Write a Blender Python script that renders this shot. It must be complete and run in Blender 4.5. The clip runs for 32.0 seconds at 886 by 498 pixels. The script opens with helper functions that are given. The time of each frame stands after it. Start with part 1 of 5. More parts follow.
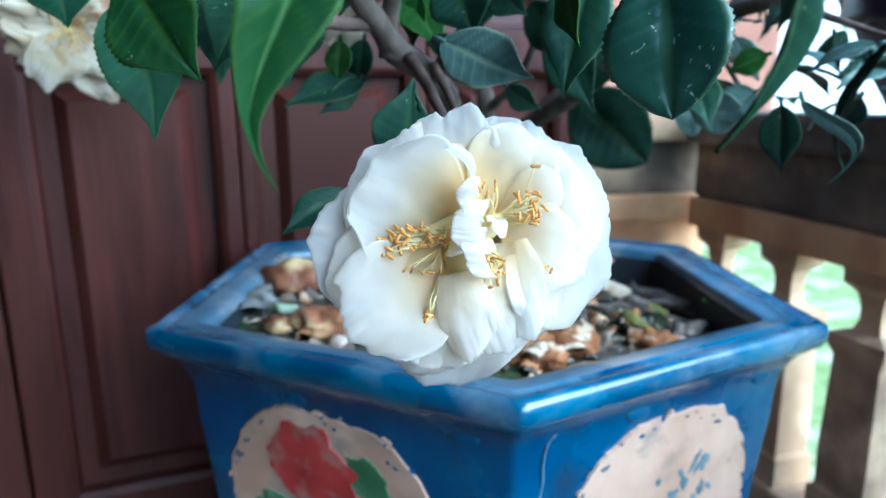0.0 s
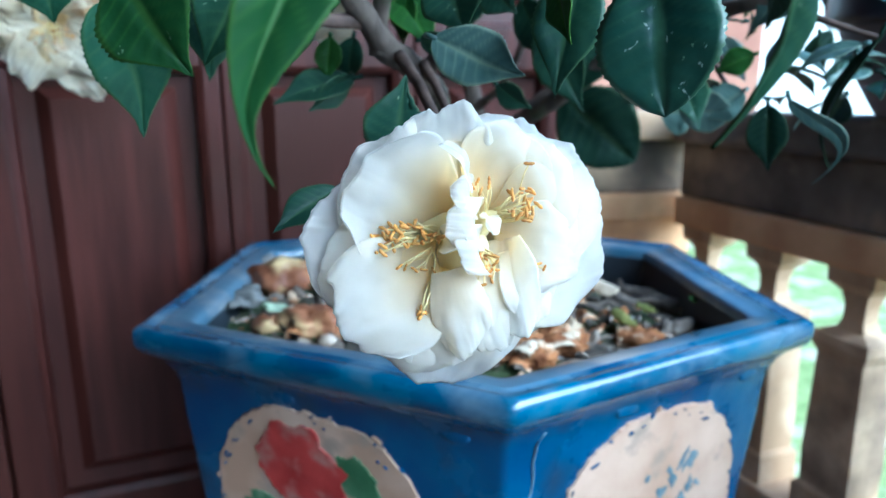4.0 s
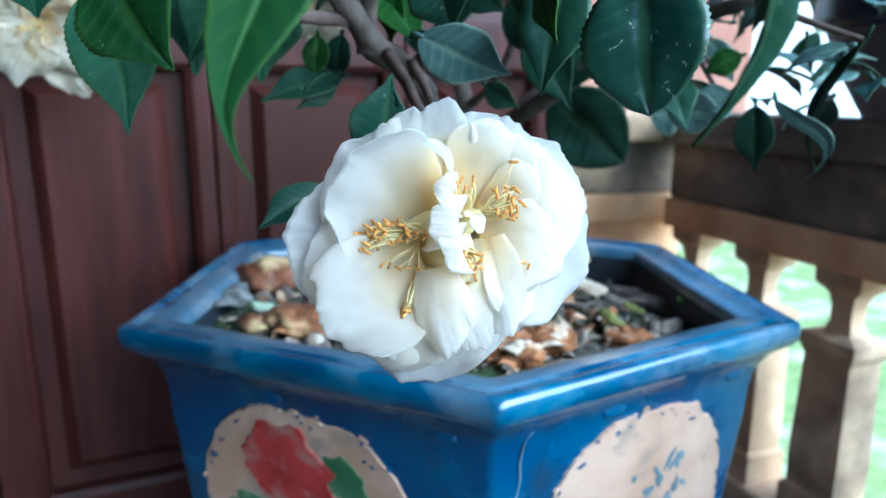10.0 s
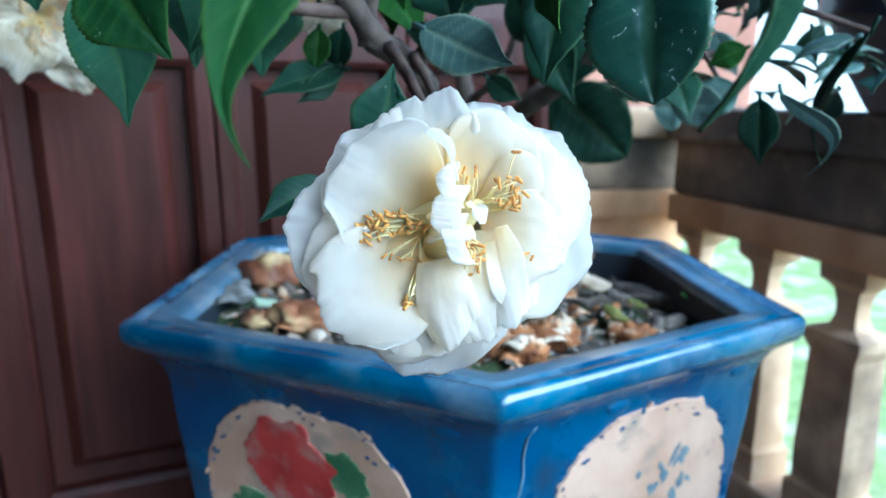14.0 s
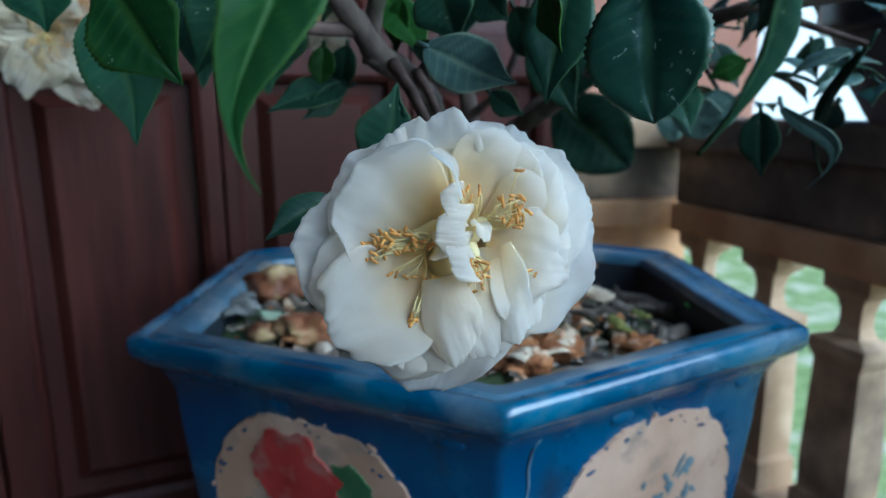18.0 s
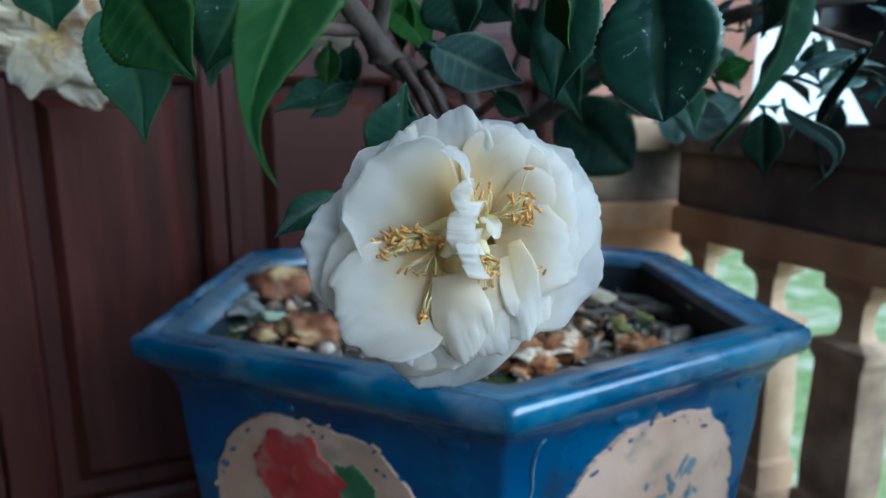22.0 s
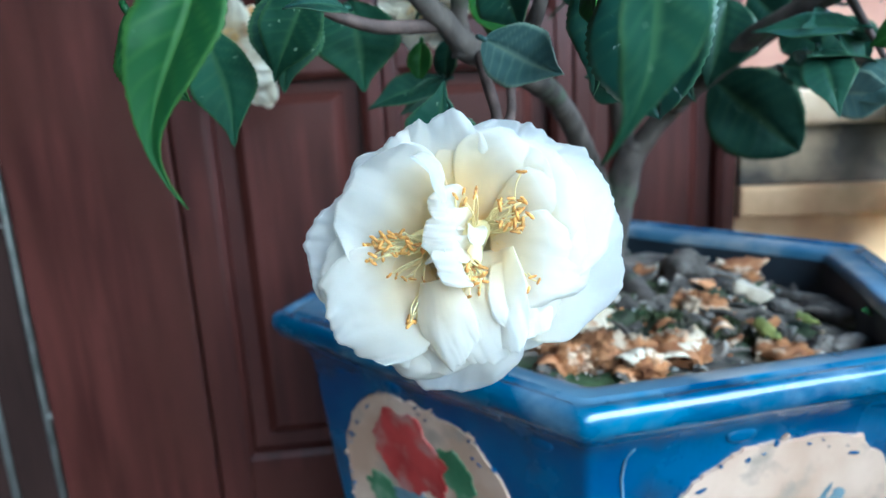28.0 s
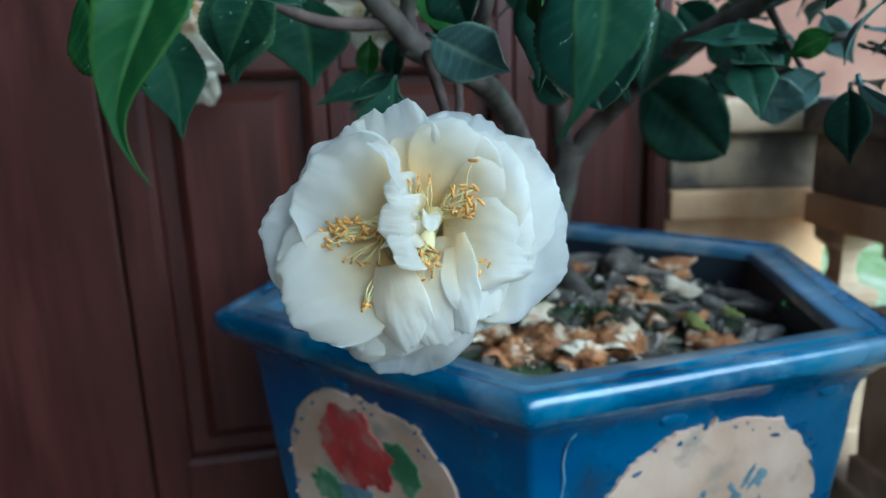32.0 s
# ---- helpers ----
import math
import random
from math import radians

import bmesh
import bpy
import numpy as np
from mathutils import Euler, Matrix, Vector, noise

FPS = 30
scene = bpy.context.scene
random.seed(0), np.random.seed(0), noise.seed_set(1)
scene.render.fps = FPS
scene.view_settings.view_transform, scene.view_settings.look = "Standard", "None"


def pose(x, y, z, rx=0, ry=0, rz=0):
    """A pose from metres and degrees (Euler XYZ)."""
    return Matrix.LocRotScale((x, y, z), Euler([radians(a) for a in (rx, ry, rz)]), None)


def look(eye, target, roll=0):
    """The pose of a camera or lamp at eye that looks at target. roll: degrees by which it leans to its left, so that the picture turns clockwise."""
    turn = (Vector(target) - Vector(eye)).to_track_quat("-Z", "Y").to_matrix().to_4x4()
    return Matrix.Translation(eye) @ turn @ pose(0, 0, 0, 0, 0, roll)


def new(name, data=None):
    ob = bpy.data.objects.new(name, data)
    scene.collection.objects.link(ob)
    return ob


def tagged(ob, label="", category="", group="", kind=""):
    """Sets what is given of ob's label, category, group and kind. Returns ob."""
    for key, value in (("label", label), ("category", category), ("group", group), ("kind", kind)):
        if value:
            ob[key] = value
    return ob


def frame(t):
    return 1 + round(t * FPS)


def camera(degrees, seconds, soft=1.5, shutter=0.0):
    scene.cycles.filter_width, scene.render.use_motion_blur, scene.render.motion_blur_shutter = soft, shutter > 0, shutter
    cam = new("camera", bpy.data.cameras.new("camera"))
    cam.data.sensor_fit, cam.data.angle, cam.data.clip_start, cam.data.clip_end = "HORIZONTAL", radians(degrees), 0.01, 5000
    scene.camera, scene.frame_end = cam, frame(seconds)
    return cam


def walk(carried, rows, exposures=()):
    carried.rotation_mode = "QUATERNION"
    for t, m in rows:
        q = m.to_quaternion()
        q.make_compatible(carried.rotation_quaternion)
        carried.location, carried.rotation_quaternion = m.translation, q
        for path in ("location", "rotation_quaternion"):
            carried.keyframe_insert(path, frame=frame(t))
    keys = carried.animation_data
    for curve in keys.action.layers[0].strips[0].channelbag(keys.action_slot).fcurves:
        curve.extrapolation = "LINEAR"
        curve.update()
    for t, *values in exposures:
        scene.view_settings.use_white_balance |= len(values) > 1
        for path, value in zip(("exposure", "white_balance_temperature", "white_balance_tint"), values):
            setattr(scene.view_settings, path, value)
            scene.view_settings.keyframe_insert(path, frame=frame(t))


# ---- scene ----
cam = camera(66.0, 32.0)
PATH = [
    (0, (0.01, -0.336, 0.521), (-0.289, 1.591, 0.077), -0.4),
    (0.5, (0.009, -0.336, 0.521), (-0.287, 1.592, 0.08), -0.4),
    (1, (0.011, -0.334, 0.52), (-0.277, 1.594, 0.075), -0.6),
    (1.5, (0.002, -0.336, 0.521), (-0.306, 1.589, 0.074), -0.1),
    (2, (0.003, -0.337, 0.521), (-0.286, 1.591, 0.074), 0.1),
    (2.5, (0.004, -0.336, 0.52), (-0.278, 1.593, 0.071), 0.1),
    (3, (0.004, -0.337, 0.52), (-0.269, 1.594, 0.075), -0.0),
    (3.5, (0.006, -0.336, 0.52), (-0.26, 1.596, 0.075), -0.2),
    (5.5, (0.009, -0.336, 0.52), (-0.216, 1.601, 0.077), 0.1),
    (6, (0.011, -0.334, 0.518), (-0.209, 1.6, 0.059), -0.3),
    (6.5, (0.011, -0.334, 0.518), (-0.204, 1.601, 0.059), -0.3),
    (7, (0.007, -0.336, 0.519), (-0.217, 1.6, 0.072), -0.2),
    (7.5, (0.007, -0.335, 0.518), (-0.213, 1.601, 0.065), -0.1),
    (8, (0.005, -0.336, 0.518), (-0.225, 1.599, 0.065), 0.3),
    (8.5, (0.012, -0.335, 0.517), (-0.228, 1.6, 0.069), -0.1),
    (9, (0.009, -0.335, 0.517), (-0.228, 1.6, 0.072), 0.1),
    (9.5, (0.008, -0.336, 0.518), (-0.226, 1.601, 0.081), 0.4),
    (10, (0.01, -0.335, 0.519), (-0.225, 1.601, 0.076), 0.2),
    (10.5, (0.008, -0.336, 0.518), (-0.221, 1.602, 0.08), 0.4),
    (11, (0.008, -0.336, 0.518), (-0.22, 1.602, 0.077), 0.3),
    (11.5, (0.006, -0.336, 0.518), (-0.226, 1.601, 0.078), 0.4),
    (12, (0.006, -0.336, 0.518), (-0.223, 1.603, 0.085), 0.5),
    (12.5, (0.007, -0.335, 0.518), (-0.22, 1.602, 0.077), 0.4),
    (13, (0.009, -0.335, 0.518), (-0.216, 1.603, 0.079), 0.3),
    (13.5, (0.01, -0.334, 0.517), (-0.214, 1.604, 0.08), 0.2),
    (14, (0.01, -0.333, 0.516), (-0.233, 1.601, 0.069), 0.0),
    (14.5, (0.01, -0.334, 0.517), (-0.237, 1.604, 0.09), -0.2),
    (16.5, (0.01, -0.337, 0.519), (-0.248, 1.603, 0.106), -0.3),
    (17, (0.011, -0.336, 0.519), (-0.248, 1.602, 0.1), -0.4),
    (17.5, (0.011, -0.336, 0.518), (-0.248, 1.602, 0.099), -0.4),
    (18, (0.01, -0.336, 0.52), (-0.244, 1.602, 0.096), -0.4),
    (18.5, (0.01, -0.337, 0.518), (-0.248, 1.602, 0.1), -0.3),
    (19, (0.009, -0.337, 0.52), (-0.243, 1.601, 0.094), -0.5),
    (19.5, (0.008, -0.34, 0.517), (-0.256, 1.601, 0.114), -0.1),
    (20, (0.006, -0.339, 0.518), (-0.248, 1.603, 0.114), 0.0),
    (20.5, (0.007, -0.339, 0.519), (-0.245, 1.604, 0.117), -0.0),
    (21, (0.008, -0.341, 0.519), (-0.242, 1.604, 0.126), -0.1),
    (21.5, (0.004, -0.34, 0.518), (-0.248, 1.602, 0.108), 0.0),
    (22, (0.006, -0.338, 0.518), (-0.242, 1.602, 0.105), -0.2),
    (22.5, (0.007, -0.339, 0.518), (-0.236, 1.604, 0.111), -0.1),
    (23, (0.003, -0.338, 0.522), (-0.239, 1.601, 0.098), 0.1),
    (23.5, (0.006, -0.334, 0.517), (-0.232, 1.607, 0.096), 0.3),
    (24, (-0.012, -0.34, 0.527), (-0.252, 1.606, 0.132), 1.4),
    (24.5, (0.006, -0.338, 0.519), (-0.234, 1.605, 0.107), -0.3),
    (26.5, (0.044, -0.324, 0.521), (-0.478, 1.549, 0.052), -1.1),
    (27, (0.072, -0.319, 0.518), (-0.559, 1.518, 0.043), -1.1),
    (27.5, (0.082, -0.321, 0.52), (-0.727, 1.455, 0.084), -2.4),
    (28, (0.082, -0.311, 0.525), (-0.786, 1.43, 0.064), -3.4),
    (28.5, (0.101, -0.304, 0.518), (-0.829, 1.406, 0.061), -3.9),
    (29, (0.131, -0.303, 0.517), (-0.902, 1.348, 0.061), -3.2),
    (29.5, (0.11, -0.308, 0.519), (-0.88, 1.366, 0.057), -2.2),
    (30, (0.109, -0.317, 0.521), (-0.852, 1.386, 0.099), -1.9),
    (30.5, (0.099, -0.318, 0.521), (-0.81, 1.411, 0.092), -1.7),
    (31, (0.074, -0.322, 0.523), (-0.702, 1.465, 0.071), -1.9),
    (31.5, (0.056, -0.327, 0.523), (-0.621, 1.503, 0.084), -2.2),
    (32, (0.081, -0.323, 0.52), (-0.622, 1.494, 0.07), -2.1),
]
EXPOSE = [(0, 1.0, 4450), (14.5, 1.0, 4450), (16.4, 0.55, 4300), (17.2, 0.08, 4400), (18.0, 0.0, 4550), (19.0, 0.0, 4550), (20.0, 0.05, 4550), (23.2, 0.05, 4550), (23.9, 0.2, 4600), (24.4, 0.7, 4500), (26.3, 1.0, 4200), (27.2, 1.0, 4200), (28.2, 1.0, 4450), (29.5, 1.0, 4500), (30.0, 0.15, 4650), (31.2, 0.18, 4450), (32, 0.2, 4420)]
walk(cam, [(t, look(eye, target, roll)) for t, eye, target, roll in PATH], [(t, e + 0.42, k - 200 if t < 26 else k - 140, {17.2: -7, 32: -11.5}.get(t, -5.2 if t < 26 else -8)) for t, e, k in EXPOSE])

cam.data.dof.use_dof = True
cam.data.dof.focus_distance, cam.data.dof.aperture_fstop = 0.235, 10.0

# ---- world and light ----
SUN_DIR = Vector((0.70, -0.40, 0.59)).normalized()
world = bpy.data.worlds.new("sky")
scene.world = world
world.use_nodes = True
wn = world.node_tree
sky = wn.nodes.new("ShaderNodeTexSky")
sky.sky_type, sky.sun_disc = "NISHITA", False
sky.sun_elevation, sky.sun_rotation = math.asin(SUN_DIR.z), math.atan2(SUN_DIR.x, SUN_DIR.y)
sky.air_density, sky.dust_density = 1.0, 3.0
wn.links.new(sky.outputs[0], wn.nodes["Background"].inputs[0])
wn.nodes["Background"].inputs[1].default_value = 0.15
sun = new("sun", bpy.data.lights.new("sun", "SUN"))
sun.data.energy, sun.data.angle, sun.data.color = 2.0, radians(60), (1.0, 0.96, 0.9)
sun.matrix_world = look(SUN_DIR * 10, (0, 0, 0))


# ---- materials ----
def mat(name, c1, c2=None, rough=0.5, scale=20.0, bump=0.0, bscale=None, metal=0.0, c3=None, s3=4.0, f3=(0.5, 0.62), stretch=(1, 1, 1),
        coat=0.0, translucent=0.0, sss=0.0, rnd=0.0, detail=6.0, spec=0.5, blend=(0.35, 0.65)):
    m = bpy.data.materials.new(name)
    m.use_nodes = True
    nt = m.node_tree
    n, l = nt.nodes, nt.links
    p = n["Principled BSDF"]
    tc, mp = n.new("ShaderNodeTexCoord"), n.new("ShaderNodeMapping")
    mp.inputs["Scale"].default_value = stretch
    l.new(tc.outputs["Object"], mp.inputs[0])
    nz = n.new("ShaderNodeTexNoise")
    nz.inputs["Scale"].default_value, nz.inputs["Detail"].default_value = scale, detail
    l.new(mp.outputs[0], nz.inputs[0])
    ramp = n.new("ShaderNodeValToRGB")
    ramp.color_ramp.elements[0].position, ramp.color_ramp.elements[1].position = blend
    ramp.color_ramp.elements[0].color, ramp.color_ramp.elements[1].color = (*c1, 1), (*(c2 or c1), 1)
    l.new(nz.outputs[0], ramp.inputs[0])
    col = ramp.outputs[0]
    if c3:
        n3, r3, mx = n.new("ShaderNodeTexNoise"), n.new("ShaderNodeValToRGB"), n.new("ShaderNodeMix")
        n3.inputs["Scale"].default_value, n3.inputs["Detail"].default_value = s3, 8
        l.new(tc.outputs["Object"], n3.inputs[0])
        r3.color_ramp.elements[0].position, r3.color_ramp.elements[1].position = f3
        l.new(n3.outputs[0], r3.inputs[0])
        mx.data_type = "RGBA"
        l.new(r3.outputs[0], mx.inputs[0])
        l.new(col, mx.inputs[6])
        mx.inputs[7].default_value = (*c3, 1)
        col = mx.outputs[2]
    if rnd:
        oi, mr, hs = n.new("ShaderNodeObjectInfo"), n.new("ShaderNodeMapRange"), n.new("ShaderNodeHueSaturation")
        mr.inputs[3].default_value, mr.inputs[4].default_value = 1 - rnd, 1 + rnd
        l.new(oi.outputs["Random"], mr.inputs[0])
        l.new(mr.outputs[0], hs.inputs["Value"])
        l.new(col, hs.inputs["Color"])
        col = hs.outputs[0]
    l.new(col, p.inputs["Base Color"])
    p.inputs["Metallic"].default_value = metal
    p.inputs["Coat Weight"].default_value, p.inputs["Coat Roughness"].default_value = coat, 0.12
    p.inputs["Specular IOR Level"].default_value = spec
    if sss:
        p.inputs["Subsurface Weight"].default_value, p.inputs["Subsurface Scale"].default_value = sss, 0.004
        p.inputs["Subsurface Radius"].default_value = (1, 0.9, 0.6)
    rr = n.new("ShaderNodeMapRange")
    rr.inputs[3].default_value, rr.inputs[4].default_value = max(0.02, rough - 0.1), min(1, rough + 0.1)
    l.new(nz.outputs[0], rr.inputs[0])
    l.new(rr.outputs[0], p.inputs["Roughness"])
    if bump:
        bz, bp = n.new("ShaderNodeTexNoise"), n.new("ShaderNodeBump")
        bz.inputs["Scale"].default_value, bz.inputs["Detail"].default_value = bscale or scale * 2, 8
        l.new(mp.outputs[0], bz.inputs[0])
        l.new(bz.outputs[0], bp.inputs["Height"])
        bp.inputs["Strength"].default_value, bp.inputs["Distance"].default_value = bump, 0.004
        l.new(bp.outputs[0], p.inputs["Normal"])
    if translucent:
        tr_, ms = n.new("ShaderNodeBsdfTranslucent"), n.new("ShaderNodeMixShader")
        l.new(col, tr_.inputs[0])
        ms.inputs[0].default_value = translucent
        l.new(p.outputs[0], ms.inputs[1])
        l.new(tr_.outputs[0], ms.inputs[2])
        l.new(ms.outputs[0], n["Material Output"].inputs[0])
    return m


M_DOOR = mat("varnished_red_wood", (0.036, 0.0095, 0.007), (0.073, 0.02, 0.0145), 0.46, 9, 0.12, 60, stretch=(6, 6, 0.5), c3=(0.052, 0.0155, 0.0105), s3=5, coat=0.04, spec=0.25)
M_JAMB = mat("dark_wood", (0.018, 0.009, 0.007), (0.036, 0.018, 0.014), 0.55, 8, 0.1, 50, stretch=(6, 6, 0.5), spec=0.2)
M_FLOOR = mat("terracotta_floor", (0.045, 0.026, 0.02), (0.075, 0.042, 0.032), 0.7, 12, 0.1)
M_GLAZE = mat("blue_glaze", (0.008, 0.044, 0.13), (0.018, 0.088, 0.188), 0.27, 14, 0.3, 44, c3=(0.016, 0.03, 0.06), s3=17, f3=(0.5, 0.68), coat=0.2)
M_RIM = mat("blue_glaze_worn", (0.008, 0.052, 0.128), (0.02, 0.12, 0.225), 0.27, 22, 0.3, 40, stretch=(1, 1, 2.6), c3=(0.17, 0.24, 0.31), s3=16, f3=(0.5, 0.7), coat=0.8)
M_LIP = mat("worn_pale_lip", (0.035, 0.105, 0.185), (0.12, 0.2, 0.275), 0.3, 16, 0.2, 45, c3=(0.3, 0.32, 0.33), s3=20, f3=(0.5, 0.66), coat=0.5)
# near-black inner clay: the shadow inside the pot is in the colour
M_GLAZE_D = mat("shadow_dark_clay", (0.007, 0.011, 0.017), (0.02, 0.028, 0.038), 0.6, 20, 0.2)
M_CREAM = mat("cream_paint", (0.41, 0.255, 0.165), (0.58, 0.41, 0.3), 0.6, 16, 0.2, 60, c3=(0.32, 0.24, 0.18), s3=38, f3=(0.58, 0.72))
M_RED = mat("red_enamel", (0.26, 0.022, 0.02), (0.42, 0.05, 0.042), 0.4, 25, 0.25, 60, c3=(0.34, 0.15, 0.12), s3=55, f3=(0.52, 0.7))
M_GREEN = mat("green_enamel", (0.045, 0.11, 0.045), (0.1, 0.2, 0.09), 0.45, 30, 0.25, 60, c3=(0.22, 0.26, 0.17), s3=60, f3=(0.54, 0.7))
M_CRACK = mat("pale_glaze_crack", (0.16, 0.26, 0.34), (0.3, 0.38, 0.43), 0.5, 60)
M_GREY = mat("grey_blue_brushwork", (0.09, 0.14, 0.17), (0.2, 0.26, 0.29), 0.55, 60, 0.1, 60)
M_SOIL = mat("potting_soil", (0.04, 0.035, 0.03), (0.13, 0.11, 0.09), 0.95, 60, 0.9, 120, c3=(0.06, 0.085, 0.035), s3=16, f3=(0.44, 0.6), spec=0.2)
M_BARK = mat("grey_brown_bark", (0.058, 0.045, 0.037), (0.15, 0.12, 0.098), 0.85, 60, 0.6, 90, stretch=(1, 1, 0.5), c3=(0.09, 0.11, 0.06), s3=25, f3=(0.56, 0.7), spec=0.3)
M_TWIG = mat("brown_twig", (0.055, 0.034, 0.027), (0.12, 0.078, 0.062), 0.8, 90, 0.4, 120)
M_PETAL = mat("white_petal", (0.96, 0.925, 0.86), (0.98, 0.955, 0.91), 0.55, 30, 0.06, 160, translucent=0.6, sss=0.85, spec=0.25)
M_PETAL_IN = mat("cream_petal", (0.74, 0.56, 0.27), (0.82, 0.7, 0.46), 0.5, 30, 0.12, 70, translucent=0.4, spec=0.3)
M_FADED = mat("fading_petal", (0.72, 0.62, 0.42), (0.84, 0.79, 0.66), 0.55, 30, 0.1, 90, c3=(0.6, 0.3, 0.08), s3=40, f3=(0.58, 0.74), translucent=0.4, spec=0.2)
M_FILAMENT = mat("yellow_filament", (0.9, 0.74, 0.3), (0.93, 0.84, 0.5), 0.5, 60, translucent=0.3)
M_ANTHER = mat("orange_anther", (0.42, 0.18, 0.03), (0.74, 0.4, 0.08), 0.7, 400, rnd=0.3)
M_STONE = mat("weathered_stone", (0.44, 0.29, 0.165), (0.7, 0.52, 0.34), 0.9, 14, 0.4, 40, c3=(0.16, 0.11, 0.075), s3=9, f3=(0.52, 0.7))
M_LAWN = mat("lawn", (0.2, 0.27, 0.07), (0.34, 0.4, 0.14), 0.95, 34, 0.05, 90, c3=(0.56, 0.54, 0.34), s3=9, f3=(0.48, 0.64))
M_PLASTER = mat("pale_plaster", (0.78, 0.78, 0.77), (0.85, 0.85, 0.84), 0.9, 3, 0.1)
M_PINK = mat("salmon_render", (0.42, 0.19, 0.13), (0.52, 0.26, 0.18), 0.9, 6, 0.2)
M_CEIL = mat("unseen_ceiling_boards", (0.3, 0.24, 0.2), (0.4, 0.33, 0.28), 0.8, 6, 0.1)
M_COLUMN = mat("dark_navy_glaze", (0.008, 0.014, 0.03), (0.02, 0.032, 0.06), 0.35, 12, 0.1)
M_POT_BODY = mat("mauve_clay", (0.09, 0.075, 0.08), (0.16, 0.13, 0.135), 0.7, 14, 0.2)
# dark copy of the stone: shade on band and coping put into colour
M_STONE_D = mat("shade_dark_stone", (0.08, 0.064, 0.05), (0.24, 0.18, 0.13), 0.9, 12, 0.4, 40, c3=(0.46, 0.33, 0.2), s3=10, f3=(0.52, 0.68))
M_OCHRE = mat("ochre_stone", (0.6, 0.32, 0.15), (0.8, 0.5, 0.26), 0.9, 14, 0.3, 40, c3=(0.42, 0.23, 0.12), s3=9, f3=(0.52, 0.7))
M_STEEL = mat("galvanised_steel", (0.2, 0.2, 0.18), (0.34, 0.33, 0.3), 0.5, 30, 0.1, metal=0.6)


def leaf_material(name, c1, c2, rough, spec=0.22):
    m = mat(name, c1, c2, rough, 25, 0.25, 55, translucent=0.12, rnd=0.22, c3=(c2[0] * 1.4, c2[1] * 1.25, c2[2] * 1.2), s3=35, f3=(0.6, 0.75), spec=spec)
    nt = m.node_tree
    n, l = nt.nodes, nt.links
    p = n["Principled BSDF"]
    at = n.new("ShaderNodeAttribute")
    at.attribute_name = "vein"
    mx = n.new("ShaderNodeMix")
    mx.data_type = "RGBA"
    src = p.inputs["Base Color"].links[0].from_socket
    l.new(at.outputs["Fac"], mx.inputs[0])
    l.new(src, mx.inputs[6])
    mx.inputs[7].default_value = (c2[0] * 2.6 + 0.02, c2[1] * 2.0 + 0.02, c2[2] * 1.6, 1)
    fz, fr, fm_ = n.new("ShaderNodeTexNoise"), n.new("ShaderNodeValToRGB"), n.new("ShaderNodeMix")
    fz.inputs["Scale"].default_value, fz.inputs["Detail"].default_value = 210, 3
    tc = n.new("ShaderNodeTexCoord")
    l.new(tc.outputs["Object"], fz.inputs[0])
    l.new(fz.outputs[0], fr.inputs[0])
    fr.color_ramp.elements[0].position, fr.color_ramp.elements[1].position = 0.71, 0.76
    fm_.data_type = "RGBA"
    l.new(fr.outputs[0], fm_.inputs[0])
    l.new(mx.outputs[2], fm_.inputs[6])
    fm_.inputs[7].default_value = (0.26, 0.33, 0.22, 1)
    l.new(fm_.outputs[2], p.inputs["Base Color"])
    return m


M_LEAF = leaf_material("dark_leaf", (0.012, 0.034, 0.023), (0.027, 0.067, 0.04), 0.38)
M_LEAF_B = leaf_material("bright_leaf", (0.019, 0.058, 0.01), (0.04, 0.11, 0.02), 0.42)
M_LEAF_M = leaf_material("mid_leaf", (0.012, 0.038, 0.01), (0.025, 0.073, 0.018), 0.48, 0.14)
M_LEAF_W = leaf_material("scratched_leaf", (0.011, 0.038, 0.029), (0.023, 0.066, 0.044), 0.32, 0.5)
# underside green made paler, with sky sheen on leaf tops put in
M_LEAF_U = leaf_material("leaf_underside_sheen", (0.06, 0.11, 0.1), (0.12, 0.19, 0.17), 0.4, 0.4)
M_LEAF_S = leaf_material("dull_green_leaf", (0.011, 0.034, 0.017), (0.022, 0.06, 0.031), 0.6, 0.1)
# darker copy of the leaf green, with the inner leaves' shade in it
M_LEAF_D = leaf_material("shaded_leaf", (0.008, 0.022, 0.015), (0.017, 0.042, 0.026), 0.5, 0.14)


# ---- mesh helpers ----
def link_mesh(name, bm, material, parent=None, label="", smooth=False):
    me = bpy.data.meshes.new(name)
    bm.normal_update()
    bm.to_mesh(me)
    bm.free()
    for mm in (material if isinstance(material, (list, tuple)) else (material,)):
        me.materials.append(mm)
    if smooth:
        me.polygons.foreach_set("use_smooth", [True] * len(me.polygons))
    ob = new(name, me)
    if parent is not None:
        ob.parent = parent
        if parent.type == "EMPTY":
            ob.matrix_parent_inverse = Matrix.Translation(parent.location).inverted()
    if label:
        ob["label"] = label
    return ob


def part(name, bm, material, parent, label="", smooth=False):
    return link_mesh(name, bm, material, parent, label, smooth)


def empty(name, loc=(0, 0, 0)):
    e = new(name)
    e.location = loc
    e.empty_display_size = 0.02
    return e


